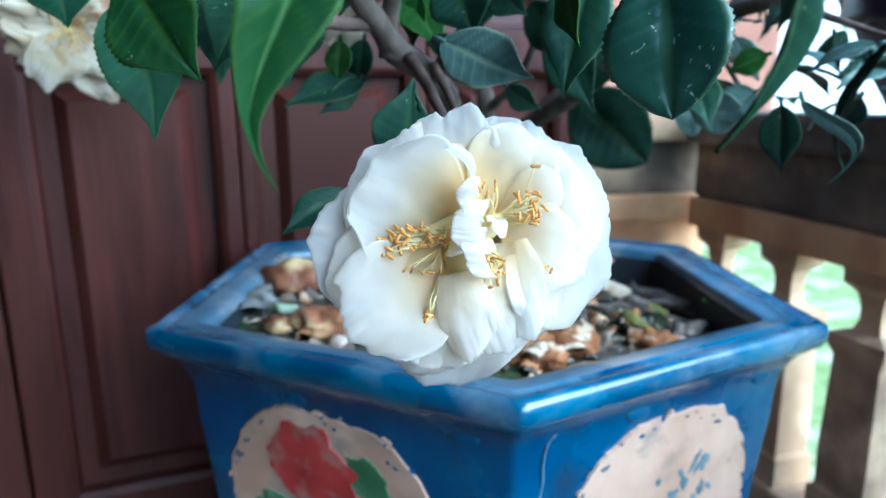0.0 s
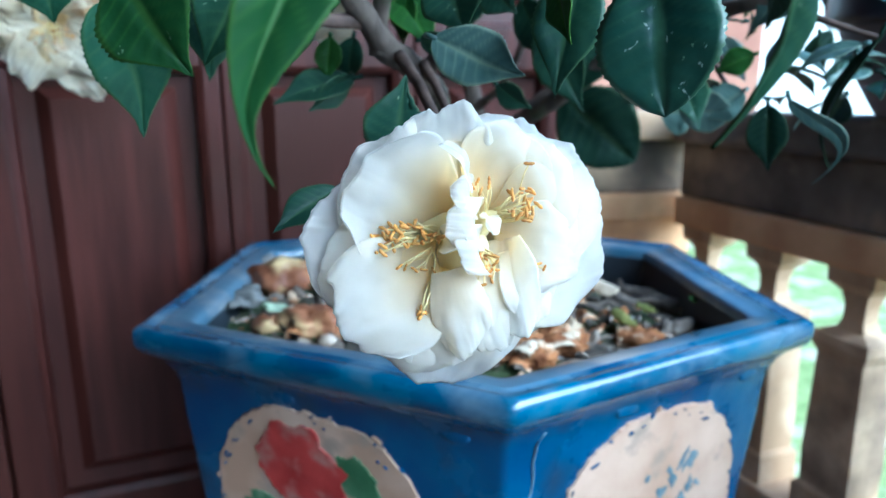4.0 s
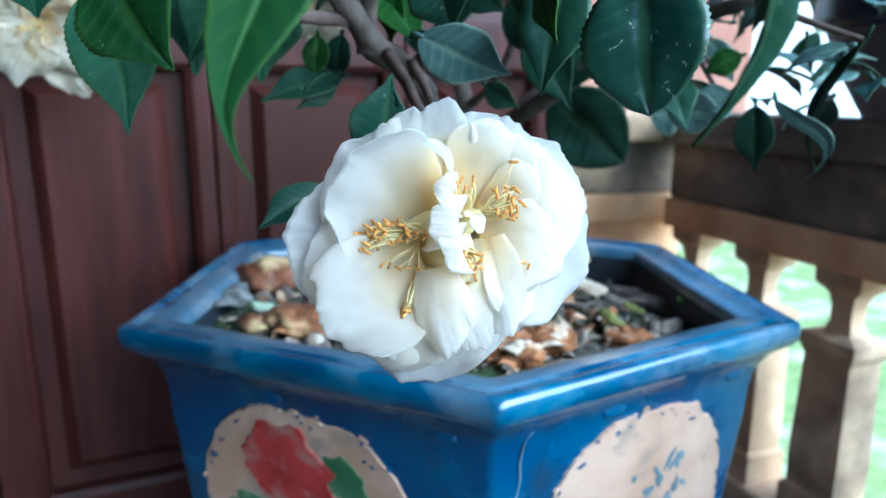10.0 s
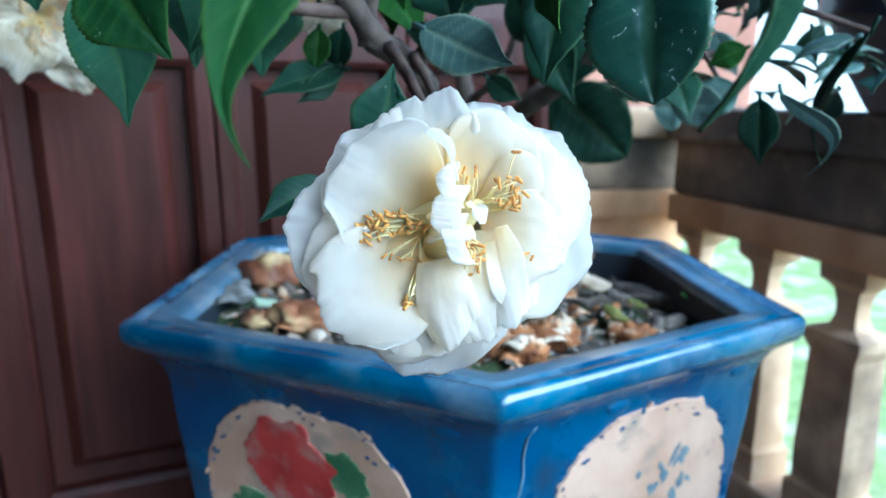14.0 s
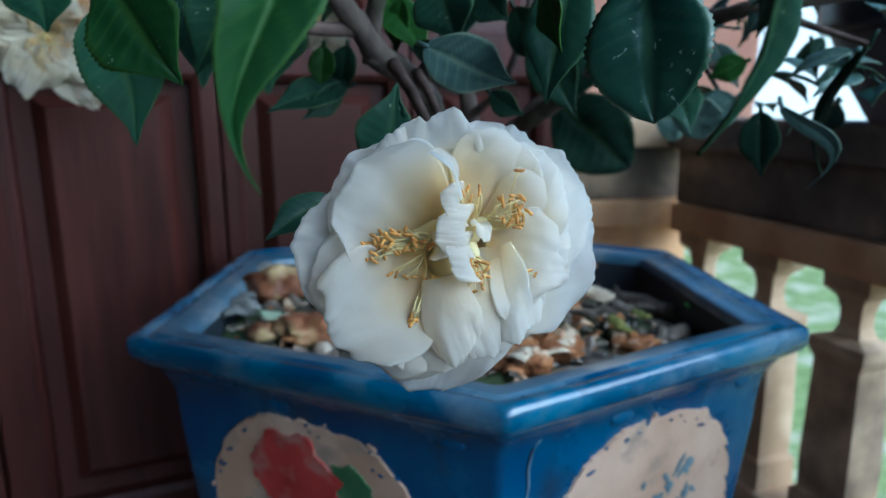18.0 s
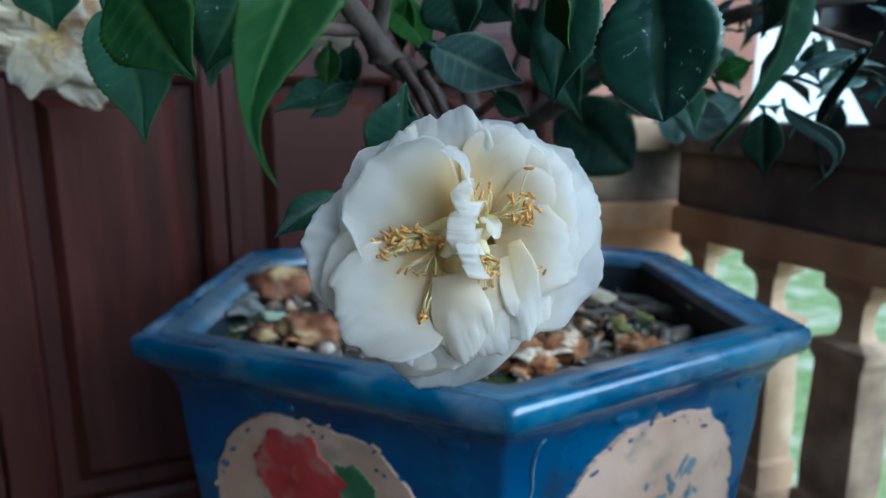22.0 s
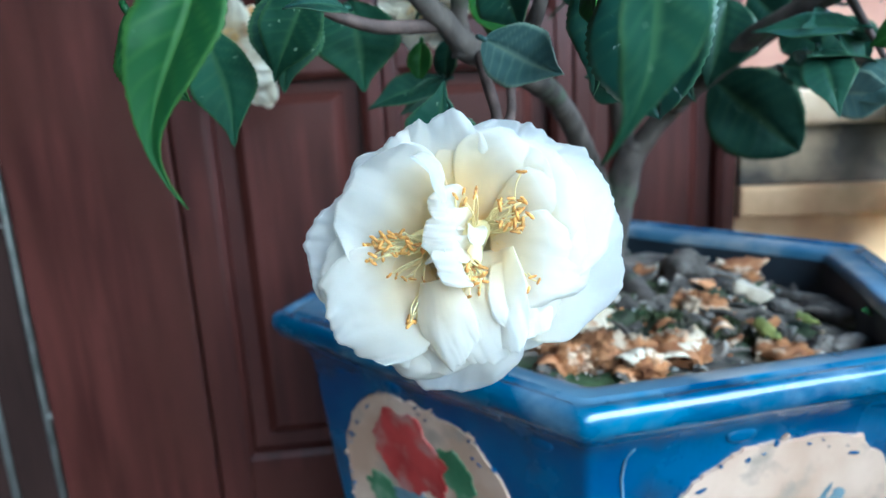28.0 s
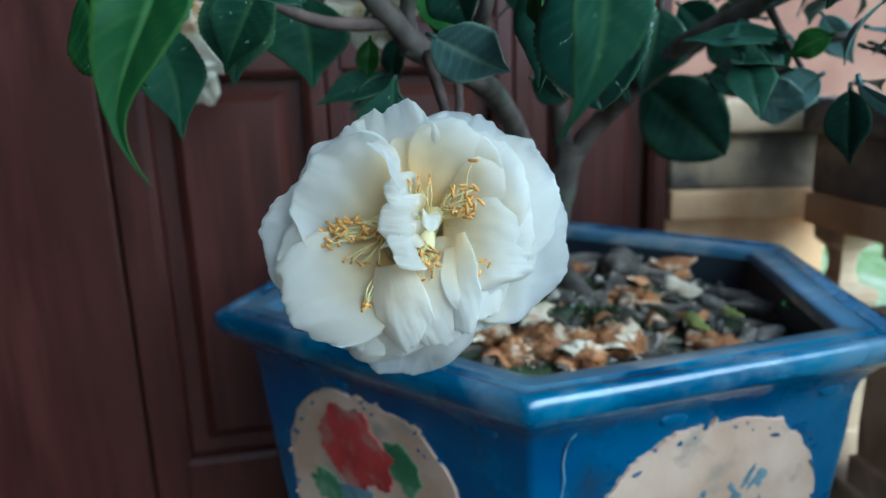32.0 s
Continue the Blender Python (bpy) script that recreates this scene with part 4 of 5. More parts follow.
class Bloom:
    """A flower's local frame, in units of k metres about its centre."""

    def __init__(self, ob, c, x, y, n, k):
        self.ob, self.c, self.x, self.y, self.n, self.k = ob, c, x, y, n, k
        self.count = 0

    def at(self, p):
        return self.c + (self.x * p[0] + self.y * p[1] + self.n * p[2]) * self.k

    def petal(self, base, tip, width, cup=0.25, arch=0.1, ruffle=0.06, lean=(0, 0, 1), roll=0.0, cream=0.62, notch=0.04, side=0.0, label="", material=None, neck=0.3, crease=0.0, reach=0.75):
        """One petal: a rounded, cupped blade with a wavy rim, cream towards its base."""
        self.count += 1
        sd = self.count * 5.17
        B, T = Vector(base), Vector(tip)
        ax = T - B
        ln = ax.length
        ax.normalize()
        nn = Vector(lean)
        nn = (nn - ax * nn.dot(ax)).normalized()
        sv = ax.cross(nn)
        b = bmesh.new()
        lay = b.verts.layers.float.new("base")
        NS, NT = 36, 56
        grid = []
        for i in range(NS + 1):
            row = []
            for j in range(NT + 1):
                t = j / NT * 2 - 1
                s0 = i / NS
                edge = 1 - 0.30 * abs(t) ** 2.6 + notch * noise.noise(Vector((t * 1.7, sd, 0))) + notch * 0.45 * noise.noise(Vector((t * 5, sd, 2))) + 0.016 * noise.noise(Vector((t * 8, sd, 7))) + 0.010 * noise.noise(Vector((t * 17, sd, 5)))
                s = s0 * edge
                w = width / 2 * (neck + (1 - neck) * math.sin(math.pi / 2 * min(1, s0 / 0.66))) * (1 - 0.10 * max(0, (s0 - 0.7) / 0.3) ** 2)
                rim = max(0, s0 - 0.3) / 0.7
                h = cup * width * 0.5 * (t * t) * (1 - 0.4 * s0) + arch * ln * math.sin(math.pi * s0 * 0.95)
                h += ruffle * width * rim * noise.noise(Vector((t * 2.0 + sd, s0 * 1.6, sd))) * (0.5 + abs(t))
                h += ruffle * 0.22 * width * rim ** 2 * noise.noise(Vector((t * 5 + sd, s0 * 2.4, sd)))
                h += 0.007 * width * rim ** 3 * noise.noise(Vector((t * 11 + sd, s0 * 2, sd)))
                h += 0.011 * width * s0 * rim * noise.noise(Vector((t * 6.5 + sd, s0 * 0.9, sd + 2)))
                h += 0.0022 * width * s0 * noise.noise(Vector((t * 19 + sd, s0 * 0.8, sd + 6)))
                h += 0.02 * width * s0 * noise.noise(Vector((t * 3.2 + sd, s0 * 3.5, sd + 9)))
                h += crease * width * s0 * abs(noise.noise(Vector((t * 2.7 + sd, s0 * 0.9, sd + 4))))
                h += side * width * max(0, t - 0.35) ** 1.5 * (0.25 + s0)
                h += roll * width * max(0, s0 - 0.6) ** 2 * 4
                p = B + ax * (s * ln) + sv * (t * w) + nn * h
                q = p / (0.42 * width) + Vector((sd, 0, sd))
                p = p + (noise.noise_vector(q) * 0.045 + noise.noise_vector(q * 2.7) * 0.014) * width * min(1, s0 * 1.6)
                v = b.verts.new(self.at(p))
                v[lay] = cream * max(0, 1 - s0 / reach) ** 1.35
                row.append(v)
            grid.append(row)
        for r0, r1 in zip(grid, grid[1:]):
            for j in range(NT):
                b.faces.new((r0[j], r0[j + 1], r1[j + 1], r1[j]))
        ob = part("petal", b, material or M_PETAL, self.ob, label, smooth=True)
        md = ob.modifiers.new("thickness", "SOLIDIFY")
        md.thickness, md.offset = 0.0004, 0
        return ob

    def stamen(self, base, tip, anther=9.0, seed=0):
        r = random.Random(seed)
        B, T = Vector(base), Vector(tip)
        mid = B.lerp(T, 0.55) + Vector((r.uniform(-8, 8), r.uniform(-8, 8), r.uniform(4, 16)))
        b = bmesh.new()
        pts = [p.to_3d() for p in smooth_path([(*B, 1), (*mid, 1), (*T, 1)], 4)]
        tube(b, [self.at(p) for p in pts], [1.5 * self.k] * len(pts), 5)
        fil = part("filament", b, M_FILAMENT, self.ob, smooth=True)
        b = bmesh.new()
        d = Vector((r.uniform(-1, 1), r.uniform(-1, 1), r.uniform(-0.4, 0.6))).normalized()
        e = Vector((r.uniform(-1, 1), r.uniform(-1, 1), 0.3)) * 0.25
        q = [T - d * anther * 0.7, T - d * anther * 0.35 + e * anther * 0.4, T + e * anther * 0.5, T + d * anther * 0.35 + e * anther * 0.3, T + d * anther * 0.75]
        tube(b, [self.at(p) for p in q], [self.k * anther * f for f in (0.12, 0.25, 0.2, 0.26, 0.1)], 7)
        a = part("anther", b, M_ANTHER, fil, smooth=True)


bloom_ob = tagged(empty("camellia_flower", FC), "fully open white camellia flower with golden stamens hanging over the planter", "flower")
fl = Bloom(bloom_ob, FC, FX, FY, FN, PX)
# outer whorl: broad, overlapping, nearly flat
fl.petal((-26, 120, -110), (-34, 256, -10), 176, 0.2, 0.02, 0.10, roll=-0.14, notch=0.12)
fl.petal((-50, 110, -112), (-120, 222, -30), 170, 0.14, 0.02, 0.08, roll=-0.10, notch=0.09)
fl.petal((-30, -4, -124), (-288, 20, -48), 290, 0.10, -0.03, 0.05, roll=-0.10, cream=0.9, reach=0.6, neck=0.45)
fl.petal((-10, -10, -110), (-250, -92, -62), 280, 0.08, 0.06, 0.05)
fl.petal((-20, 30, -130), (-212, 150, -66), 280, 0.08, 0.0, 0.04)
fl.petal((15, 10, -108), (142, 244, -70), 300, 0.08, 0.10, 0.05, roll=-0.14)
fl.petal((15, 10, -105), (248, 176, -92), 290, 0.08, 0.08, 0.05)
fl.petal((20, 0, -105), (306, 50, -110), 350, 0.08, 0.06, 0.04, roll=-0.10)
fl.petal((10, -10, -108), (214, -62, -112), 280, 0.08, 0.06, 0.05)
fl.petal((5, -15, -108), (128, -140, -118), 230, 0.08, 0.06, 0.06)
fl.petal((5, -15, -104), (66, -206, -138), 220, 0.08, 0.08, 0.07, roll=-0.10, notch=0.08)
fl.petal((-5, -15, -98), (-34, -268, -148), 280, 0.10, 0.10, 0.05, roll=-0.10)
fl.petal((-15, -10, -100), (-168, -184, -96), 300, 0.08, 0.08, 0.05, roll=-0.08)
# middle whorl: the deep cream cup, the ruffled lower flap and the folded upper and side petals
fl.petal((-40, 52, -54), (-212, 128, -16), 256, 0.15, -0.05, 0.08, cream=1.0, lean=(0.18, -0.10, 1), reach=0.7, notch=0.08, side=0.22, neck=0.45)
fl.petal((-70, 176, 66), (-24, 92, 58), 46, 0.5, 0.22, 0.10, lean=(0.9, 0.5, 0.5), cream=0.0, neck=0.8, notch=0.02, roll=0.35)
fl.petal((-44, -30, -60), (-232, -136, -40), 226, 0.06, 0.07, 0.16, cream=0.8, notch=0.12, reach=0.6)
fl.petal((-40, -30, -66), (-92, -210, -84), 230, 0.08, 0.10, 0.06, cream=0.9, reach=0.85)
fl.petal((34, 74, -72), (84, 234, -44), 220, 0.14, 0.02, 0.05, cream=1.2, lean=(-0.05, -0.3, 1), reach=1.0, neck=0.45)
fl.petal((40, 60, -66), (160, 200, -46), 260, 0.10, 0.04, 0.07, cream=1.0, lean=(-0.1, -0.2, 1), notch=0.08, reach=0.9)
fl.petal((55, 46, -62), (238, 70, -48), 240, 0.05, 0.08, 0.05, roll=-0.20, cream=0.8)
fl.petal((60, 20, -62), (228, 0, -46), 170, 0.06, 0.12, 0.07, roll=-0.40, cream=0.6, notch=0.08)
fl.petal((60, -20, -66), (158, -116, -62), 190, 0.14, 0.10, 0.09, roll=-0.15, cream=0.7, notch=0.09)
# crumpled petaloids standing between the stamens
fl.petal((-2, 92, -42), (-30, 96, 44), 80, 0.35, 0.12, 0.15, lean=(1, 0.1, 0.2), roll=-0.35, cream=0.5, neck=0.7)
fl.petal((4, 46, -42), (-30, 50, 46), 96, 0.4, 0.2, 0.17, lean=(1, 0.0, 0.25), roll=-0.4, cream=0.5, neck=0.7, notch=0.12)
fl.petal((6, -6, -40), (-26, 4, 42), 92, 0.4, 0.22, 0.17, lean=(1, 0.15, 0.3), roll=-0.2, cream=0.4, neck=0.7, notch=0.12)
fl.petal((-44, 18, -30), (-12, 24, 30), 56, 0.4, 0.14, 0.2, lean=(-0.8, 0.1, 0.5), cream=0.6, neck=0.7)
fl.petal((-36, -34, -14), (10, -186, -38), 108, -0.18, 0.10, 0.13, lean=(-0.2, 0.1, 1), cream=0.25, neck=0.6, notch=0.13, side=-0.12)
fl.petal((10, -36, -24), (76, -180, -56), 136, -0.08, 0.10, 0.12, lean=(0.1, 0.1, 1), cream=0.5, neck=0.55, notch=0.12)
fl.petal((72, 24, -56), (100, -158, -40), 116, 0.26, 0.10, 0.10, lean=(-0.4, 0.1, 1), cream=0.45, neck=0.6, side=-0.15, notch=0.08)
fl.petal((98, 8, -50), (140, -130, -52), 130, -0.18, 0.08, 0.10, lean=(0.5, 0.1, 1), cream=0.4, neck=0.6, notch=0.08)
fl.petal((26, 60, -24), (38, 26, 16), 34, 0.4, 0.3, 0.16, lean=(0.4, -0.2, 1), cream=0.2, neck=0.6)
# stamens, fused into a pale yellow column at the heart
b = bmesh.new()
tube(b, [fl.at(p) for p in ((4, 40, -96), (-10, 46, -62), (-40, 46, -44), (-84, 38, -40))], [PX * f for f in (32, 30, 24, 11)], 14, 0.12, 3)
tube(b, [fl.at(p) for p in ((20, 40, -96), (28, 48, -62), (42, 60, -44), (58, 70, -34))], [PX * f for f in (28, 24, 18, 9)], 14, 0.12, 5)
tube(b, [fl.at(p) for p in ((18, 30, -90), (24, 18, -60), (28, 4, -44), (30, -8, -34))], [PX * f for f in (24, 20, 16, 9)], 14, 0.12, 7)
tube(b, [fl.at(p) for p in ((0, -8, -112), (-4, -2, -88), (-10, 4, -66), (-12, 8, -56))], [PX * f for f in (46, 44, 32, 14)], 14, 0.12, 9)
part("stamen_column", b, M_FILAMENT, bloom_ob, "pale yellow fused stamen column", smooth=True)
rng = random.Random(5)
for k in range(40):
    f = rng.random()
    fl.stamen((-50 + rng.uniform(-16, 12), 32 + rng.uniform(-12, 14), -44), (-170 + f * 112 + rng.uniform(-6, 6), 12 + 24 * math.sin(f * 2.6) + rng.uniform(-24, 16), -36 + 34 * f + rng.uniform(-8, 10)), 14, k)
for k in range(5):
    fl.stamen((-60, 10, -46), (-128 + k * 17 + rng.uniform(-4, 4), -34 + rng.uniform(-8, 6), -34 + rng.uniform(-4, 6)), 11, 44 + k)
for k in range(26):
    fl.stamen((52 + rng.uniform(-12, 10), 64 + rng.uniform(-12, 12), -40), (100 + rng.uniform(-26, 28), 80 + rng.uniform(-26, 36), -10 + rng.uniform(-8, 10)), 14, 50 + k)
for k in range(6):
    fl.stamen((28 + rng.uniform(-8, 8), 60, -42), (-8 + k * 9 + rng.uniform(-4, 4), 118 + rng.uniform(-16, 18), 2 + rng.uniform(-6, 14)), 12, 90 + k)
for k in range(26):
    fl.stamen((28 + rng.uniform(-8, 8), 4 + rng.uniform(-12, 12), -40), (26 + rng.uniform(-24, 26), -12 + rng.uniform(-52, 34), -22 + rng.uniform(-8, 12)), 12, 110 + k)
for k in range(7):
    fl.stamen((-62 + rng.uniform(-4, 4), -52, -46), (-80 + rng.uniform(-9, 9), -104 + rng.uniform(-16, 18), -36 + rng.uniform(-4, 8)), 13, 140 + k)
for k in range(8):
    fl.stamen((112 + rng.uniform(-4, 4), -10, -56), (136 + rng.uniform(-12, 12), -38 + rng.uniform(-26, 24), -34 + rng.uniform(-8, 8)), 11, 160 + k)
fl.stamen((100, 96, -50), (112, 162, -16), 14, 180)
b = bmesh.new()
tube(b, [fl.at(p) for p in ((0, 0, -146), (0, 0, -136), (0, 0, -122), (0, 0, -112))], [PX * f for f in (14, 34, 38, 14)], 12)
part("calyx", b, M_LEAF_B, bloom_ob, "small green calyx", smooth=True)


def small_bloom(c, n, k, label):
    ob = tagged(empty("camellia_flower", c), label, "flower")
    n = Vector(n).normalized()
    x = Vector((n.y, -n.x, 0)).normalized() * -1
    y = n.cross(x)
    bl = Bloom(ob, Vector(c), x, y, n, k)
    for q in range(9):
        a = q * 2 * math.pi / 9
        bl.petal((0, 0, -60), (math.cos(a) * 250, math.sin(a) * 250, 10 - 40 * (q % 2)), 230, 0.25, 0.12, 0.12, cream=1.1, reach=1.1, notch=0.2, material=M_FADED)
    bl.petal((20, -60, -50), (150, -330, -20), 190, 0.2, 0.06, 0.1, material=M_FADED, notch=0.1, neck=0.5)
    for q in range(5):
        a = q * 2 * math.pi / 5 + 0.4
        bl.petal((0, 0, -50), (math.cos(a) * 165, math.sin(a) * 165, 6), 130, 0.25, 0.1, 0.16, cream=0.9, notch=0.16, material=M_PETAL_IN if q % 2 else M_FADED)
    r = random.Random(int(k * 1e6))
    for q in range(26):
        bl.stamen((r.uniform(-20, 20), r.uniform(-20, 20), -40), (r.uniform(-70, 70), r.uniform(-70, 70), 50 + r.uniform(-10, 20)), 11, 300 + q)
    b = bmesh.new()
    tube(b, [bl.at(p) for p in ((0, 0, -260), (0, 0, -120), (0, 0, -90), (0, 0, -58))], [k * f for f in (12, 14, 40, 20)], 10)
    part("calyx", b, M_LEAF_B, ob, smooth=True)
    return ob


small_bloom((-0.388, 0.205, 0.572), (0.5, -0.72, -0.5), 0.000205, "white camellia flower with orange stamens high among the leaves")
small_bloom((-0.135, 0.115, 0.578), (0.2, -0.8, -0.6), 0.000125, "small half-hidden white camellia flower behind the branches")

# ---- litter on the soil ----
M_CHIP = mat("bark_chip", (0.16, 0.06, 0.022), (0.44, 0.2, 0.075), 0.9, 90, 0.8, 200, rnd=0.4, c3=(0.62, 0.46, 0.31), s3=60, f3=(0.52, 0.64), spec=0.25)
M_CHIP_D = mat("dark_wood_chip", (0.07, 0.058, 0.048), (0.2, 0.165, 0.135), 0.95, 60, 0.6, 120, rnd=0.45, c3=(0.3, 0.27, 0.23), s3=45, f3=(0.56, 0.7), spec=0.15)
M_SHELL = mat("pale_shell", (0.34, 0.27, 0.2), (0.6, 0.52, 0.44), 0.7, 60, 0.4, 90, rnd=0.3, c3=(0.3, 0.17, 0.09), s3=40, f3=(0.54, 0.68))
M_NUT = mat("glossy_brown_nut", (0.17, 0.06, 0.028), (0.42, 0.19, 0.09), 0.45, 34, 0.8, 70, c3=(0.62, 0.46, 0.22), s3=26, f3=(0.53, 0.66), spec=0.35)
M_PEBBLE = mat("grey_pebble", (0.2, 0.2, 0.19), (0.36, 0.35, 0.33), 0.8, 40, 0.3, rnd=0.3)
M_MOSS = mat("moss", (0.035, 0.04, 0.018), (0.11, 0.125, 0.05), 0.95, 160, 1.0, 260, c3=(0.1, 0.085, 0.06), s3=70, f3=(0.48, 0.6), spec=0.15)


def lump(name, c, size, seed, material, label, cat, amp=0.25, freq=1.4, sub=3, rot=0.0, group=""):
    b = bmesh.new()
    bmesh.ops.create_icosphere(b, subdivisions=sub, radius=1)
    for v in b.verts:
        v.co *= 1 + amp * noise.noise(v.co * freq + Vector((seed, seed, 0))) + amp * 0.4 * noise.noise(v.co * freq * 3 + Vector((seed, 0, 0)))
        v.co = Vector((v.co.x * size[0], v.co.y * size[1], v.co.z * size[2]))
    b.transform(Matrix.Translation(c) @ Matrix.Rotation(rot, 4, "Z"))
    return tagged(link_mesh(name, b, material, smooth=True), label, cat, group)


def flake(c, ln, w, th, seed, material, name, label, cat, group, tilt=0.3):
    """A curved chip with a ragged outline."""
    r = random.Random(seed)
    b = bmesh.new()
    n = 12
    lo, hi = [], []
    for k in range(n):
        a = 2 * math.pi * k / n
        rr = 1 + 0.3 * noise.noise(Vector((math.cos(a) * 1.6 + seed, math.sin(a) * 1.6, seed)))
        x, y = math.cos(a) * ln / 2 * rr, math.sin(a) * w / 2 * rr
        z = -0.25 * (y * y / max(w, 1e-4)) * 2 + 0.15 * (x * x / ln) * r.uniform(-1, 2)
        lo.append(b.verts.new((x, y, z)))
        hi.append(b.verts.new((x * 0.93, y * 0.9, z + th)))
    cl, ch = b.verts.new((0, 0, 0)), b.verts.new((0, 0, th * 1.2))
    for k in range(n):
        j = (k + 1) % n
        b.faces.new((lo[k], lo[j], hi[j], hi[k]))
        b.faces.new((hi[k], hi[j], ch))
        b.faces.new((lo[j], lo[k], cl))
    m = Matrix.Translation(c) @ Euler((r.uniform(-tilt, tilt), r.uniform(-tilt, tilt), r.uniform(0, 6.3))).to_matrix().to_4x4()
    b.transform(m)
    return tagged(link_mesh(name, b, material, smooth=False), label, cat, group)


lump("nut_husk", (-0.226, 0.262, 0.352), (0.029, 0.021, 0.018), 1.0, M_NUT, "glossy orange-brown round husk lying on the soil", "husk", 0.3, 1.7, 4, rot=0.2, group="husks on the soil")
lump("nut_husk", (-0.160, 0.152, 0.346), (0.028, 0.019, 0.014), 2.0, M_NUT, "dull brown lumpy husk lying on the soil", "husk", 0.45, 1.8, 4, rot=-0.3, group="husks on the soil")
lump("nut_husk", (-0.196, 0.150, 0.342), (0.013, 0.011, 0.009), 3.0, M_NUT, "small brown husk beside the rim", "husk", 0.35, 1.8, group="husks on the soil")
lump("stone", (-0.238, 0.208, 0.346), (0.017, 0.011, 0.008), 11.0, M_PEBBLE, "pale grey flat stone beside the rim", "stone", 0.4, 1.8, rot=-0.5)
lump("stone", (-0.262, 0.310, 0.348), (0.020, 0.014, 0.010), 12.0, M_PEBBLE, "rough grey stone in the soil", "stone", 0.45, 1.8, rot=0.6)
lump("white_pebble", (-0.138, 0.117, 0.345), (0.007, 0.006, 0.005), 4.0, M_SHELL, "small white pebble near the rim", "pebble", 0.1)
flake((-0.199, 0.174, 0.35), 0.02, 0.013, 0.003, 5, mat("pale_green_chip", (0.32, 0.42, 0.26), (0.5, 0.58, 0.42), 0.6, 60), "green_chip", "pale green chip lying on the soil", "chip", "")
for k, (x, y) in enumerate(((-0.25, 0.228), (-0.237, 0.187), (-0.246, 0.27), (-0.225, 0.30), (-0.20, 0.33), (-0.17, 0.30))):
    flake((x, y, 0.346), 0.034, 0.02, 0.005, 20 + k, M_PEBBLE, "stone_chip", "flat grey stone chip on the soil", "stone chip", "stone chips")
for k, (x, y, s) in enumerate(((0.093, 0.185, 0.02), (0.049, 0.392, 0.024), (-0.03, 0.341, 0.02), (0.02, 0.245, 0.018), (0.036, 0.235, 0.016))):
    lump("bark_lump", (x, y, soil_z(x, y) + 0.004), (s, s * 0.7, s * 0.55), 7.0 + k, M_CHIP, "crumbly orange-brown bark lump on the soil", "bark", 0.5, 3.6, 4, group="bark lumps")
for k, (x, y, s) in enumerate(((-0.017, 0.118, 0.022), (0.004, 0.126, 0.017), (0.029, 0.140, 0.019), (-0.06, 0.130, 0.018), (0.012, 0.108, 0.014), (-0.035, 0.105, 0.014))):
    lump("walnut_shell", (x, y, 0.344), (s, s * 0.8, s * 0.7), 17.0 + k, M_CHIP, "wrinkled brown walnut shell piece near the rim", "walnut shell", 0.4, 5.0, 4, group="walnut shells")
M_PEEL = mat("dried_peel", (0.27, 0.1, 0.035), (0.54, 0.26, 0.11), 0.75, 50, 0.6, 120, rnd=0.25, c3=(0.78, 0.66, 0.48), s3=40, f3=(0.52, 0.64), spec=0.3)
M_PEEL_W = mat("white_inner_peel", (0.42, 0.31, 0.19), (0.66, 0.56, 0.42), 0.7, 40, 0.4, 90, c3=(0.4, 0.2, 0.08), s3=35, f3=(0.54, 0.66))


def peel(x, y, dz, ln, w, curl, seed, material, name, label):
    """A curled, ruffled sheet of dry peel, lying loose."""
    r = random.Random(seed)
    b = bmesh.new()
    nu, nv = 12, 10
    g = []
    for i in range(nu + 1):
        row = []
        for j in range(nv + 1):
            u, v = i / nu * 2 - 1, j / nv * 2 - 1
            edge = 1 - 0.35 * v * v + 0.25 * noise.noise(Vector((v * 2, seed, 1)))
            a = v * curl * (1 + 0.3 * noise.noise(Vector((u * 1.5, seed, 4))))
            rad = w / (2 * curl)
            p = Vector((u * ln / 2 * edge, rad * math.sin(a), rad * (math.cos(a) - 1)))
            p.z += 0.16 * w * noise.noise(Vector((u * 2 + seed, v * 2, seed))) + 0.1 * w * noise.noise(Vector((u * 5 + seed, v * 5, seed)))
            row.append(b.verts.new(p))
        g.append(row)
    for r0, r1 in zip(g, g[1:]):
        for j in range(nv):
            b.faces.new((r0[j], r0[j + 1], r1[j + 1], r1[j]))
    b.transform(Matrix.Translation((x, y, soil_z(x, y) + dz)) @ Euler((r.uniform(-0.4, 0.4), r.uniform(-0.3, 0.3), r.uniform(0, 6.3))).to_matrix().to_4x4())
    ob = tagged(link_mesh(name, b, material, smooth=True), label, "peel", "peels on the soil")
    md = ob.modifiers.new("thickness", "SOLIDIFY")
    md.thickness = 0.0012
    return ob


PEELS = ((-0.026, 0.328, 0.03, 0.02, 0.008), (-0.045, 0.104, 0.036, 0.028, 0.012), (-0.018, 0.120, 0.045, 0.034, 0.018), (0.004, 0.112, 0.036, 0.028, 0.012), (0.026, 0.130, 0.042, 0.032, 0.014), (0.050, 0.194, 0.036, 0.018, 0.01), (0.092, 0.178, 0.036, 0.028, 0.014), (-0.085, 0.3, 0.034, 0.022, 0.01), (0.057, 0.378, 0.045, 0.034, 0.022), (0.03, 0.29, 0.05, 0.016, 0.01), (-0.17, 0.14, 0.026, 0.02, 0.012), (-0.13, 0.2, 0.03, 0.02, 0.01), (-0.072, 0.118, 0.03, 0.02, 0.012))
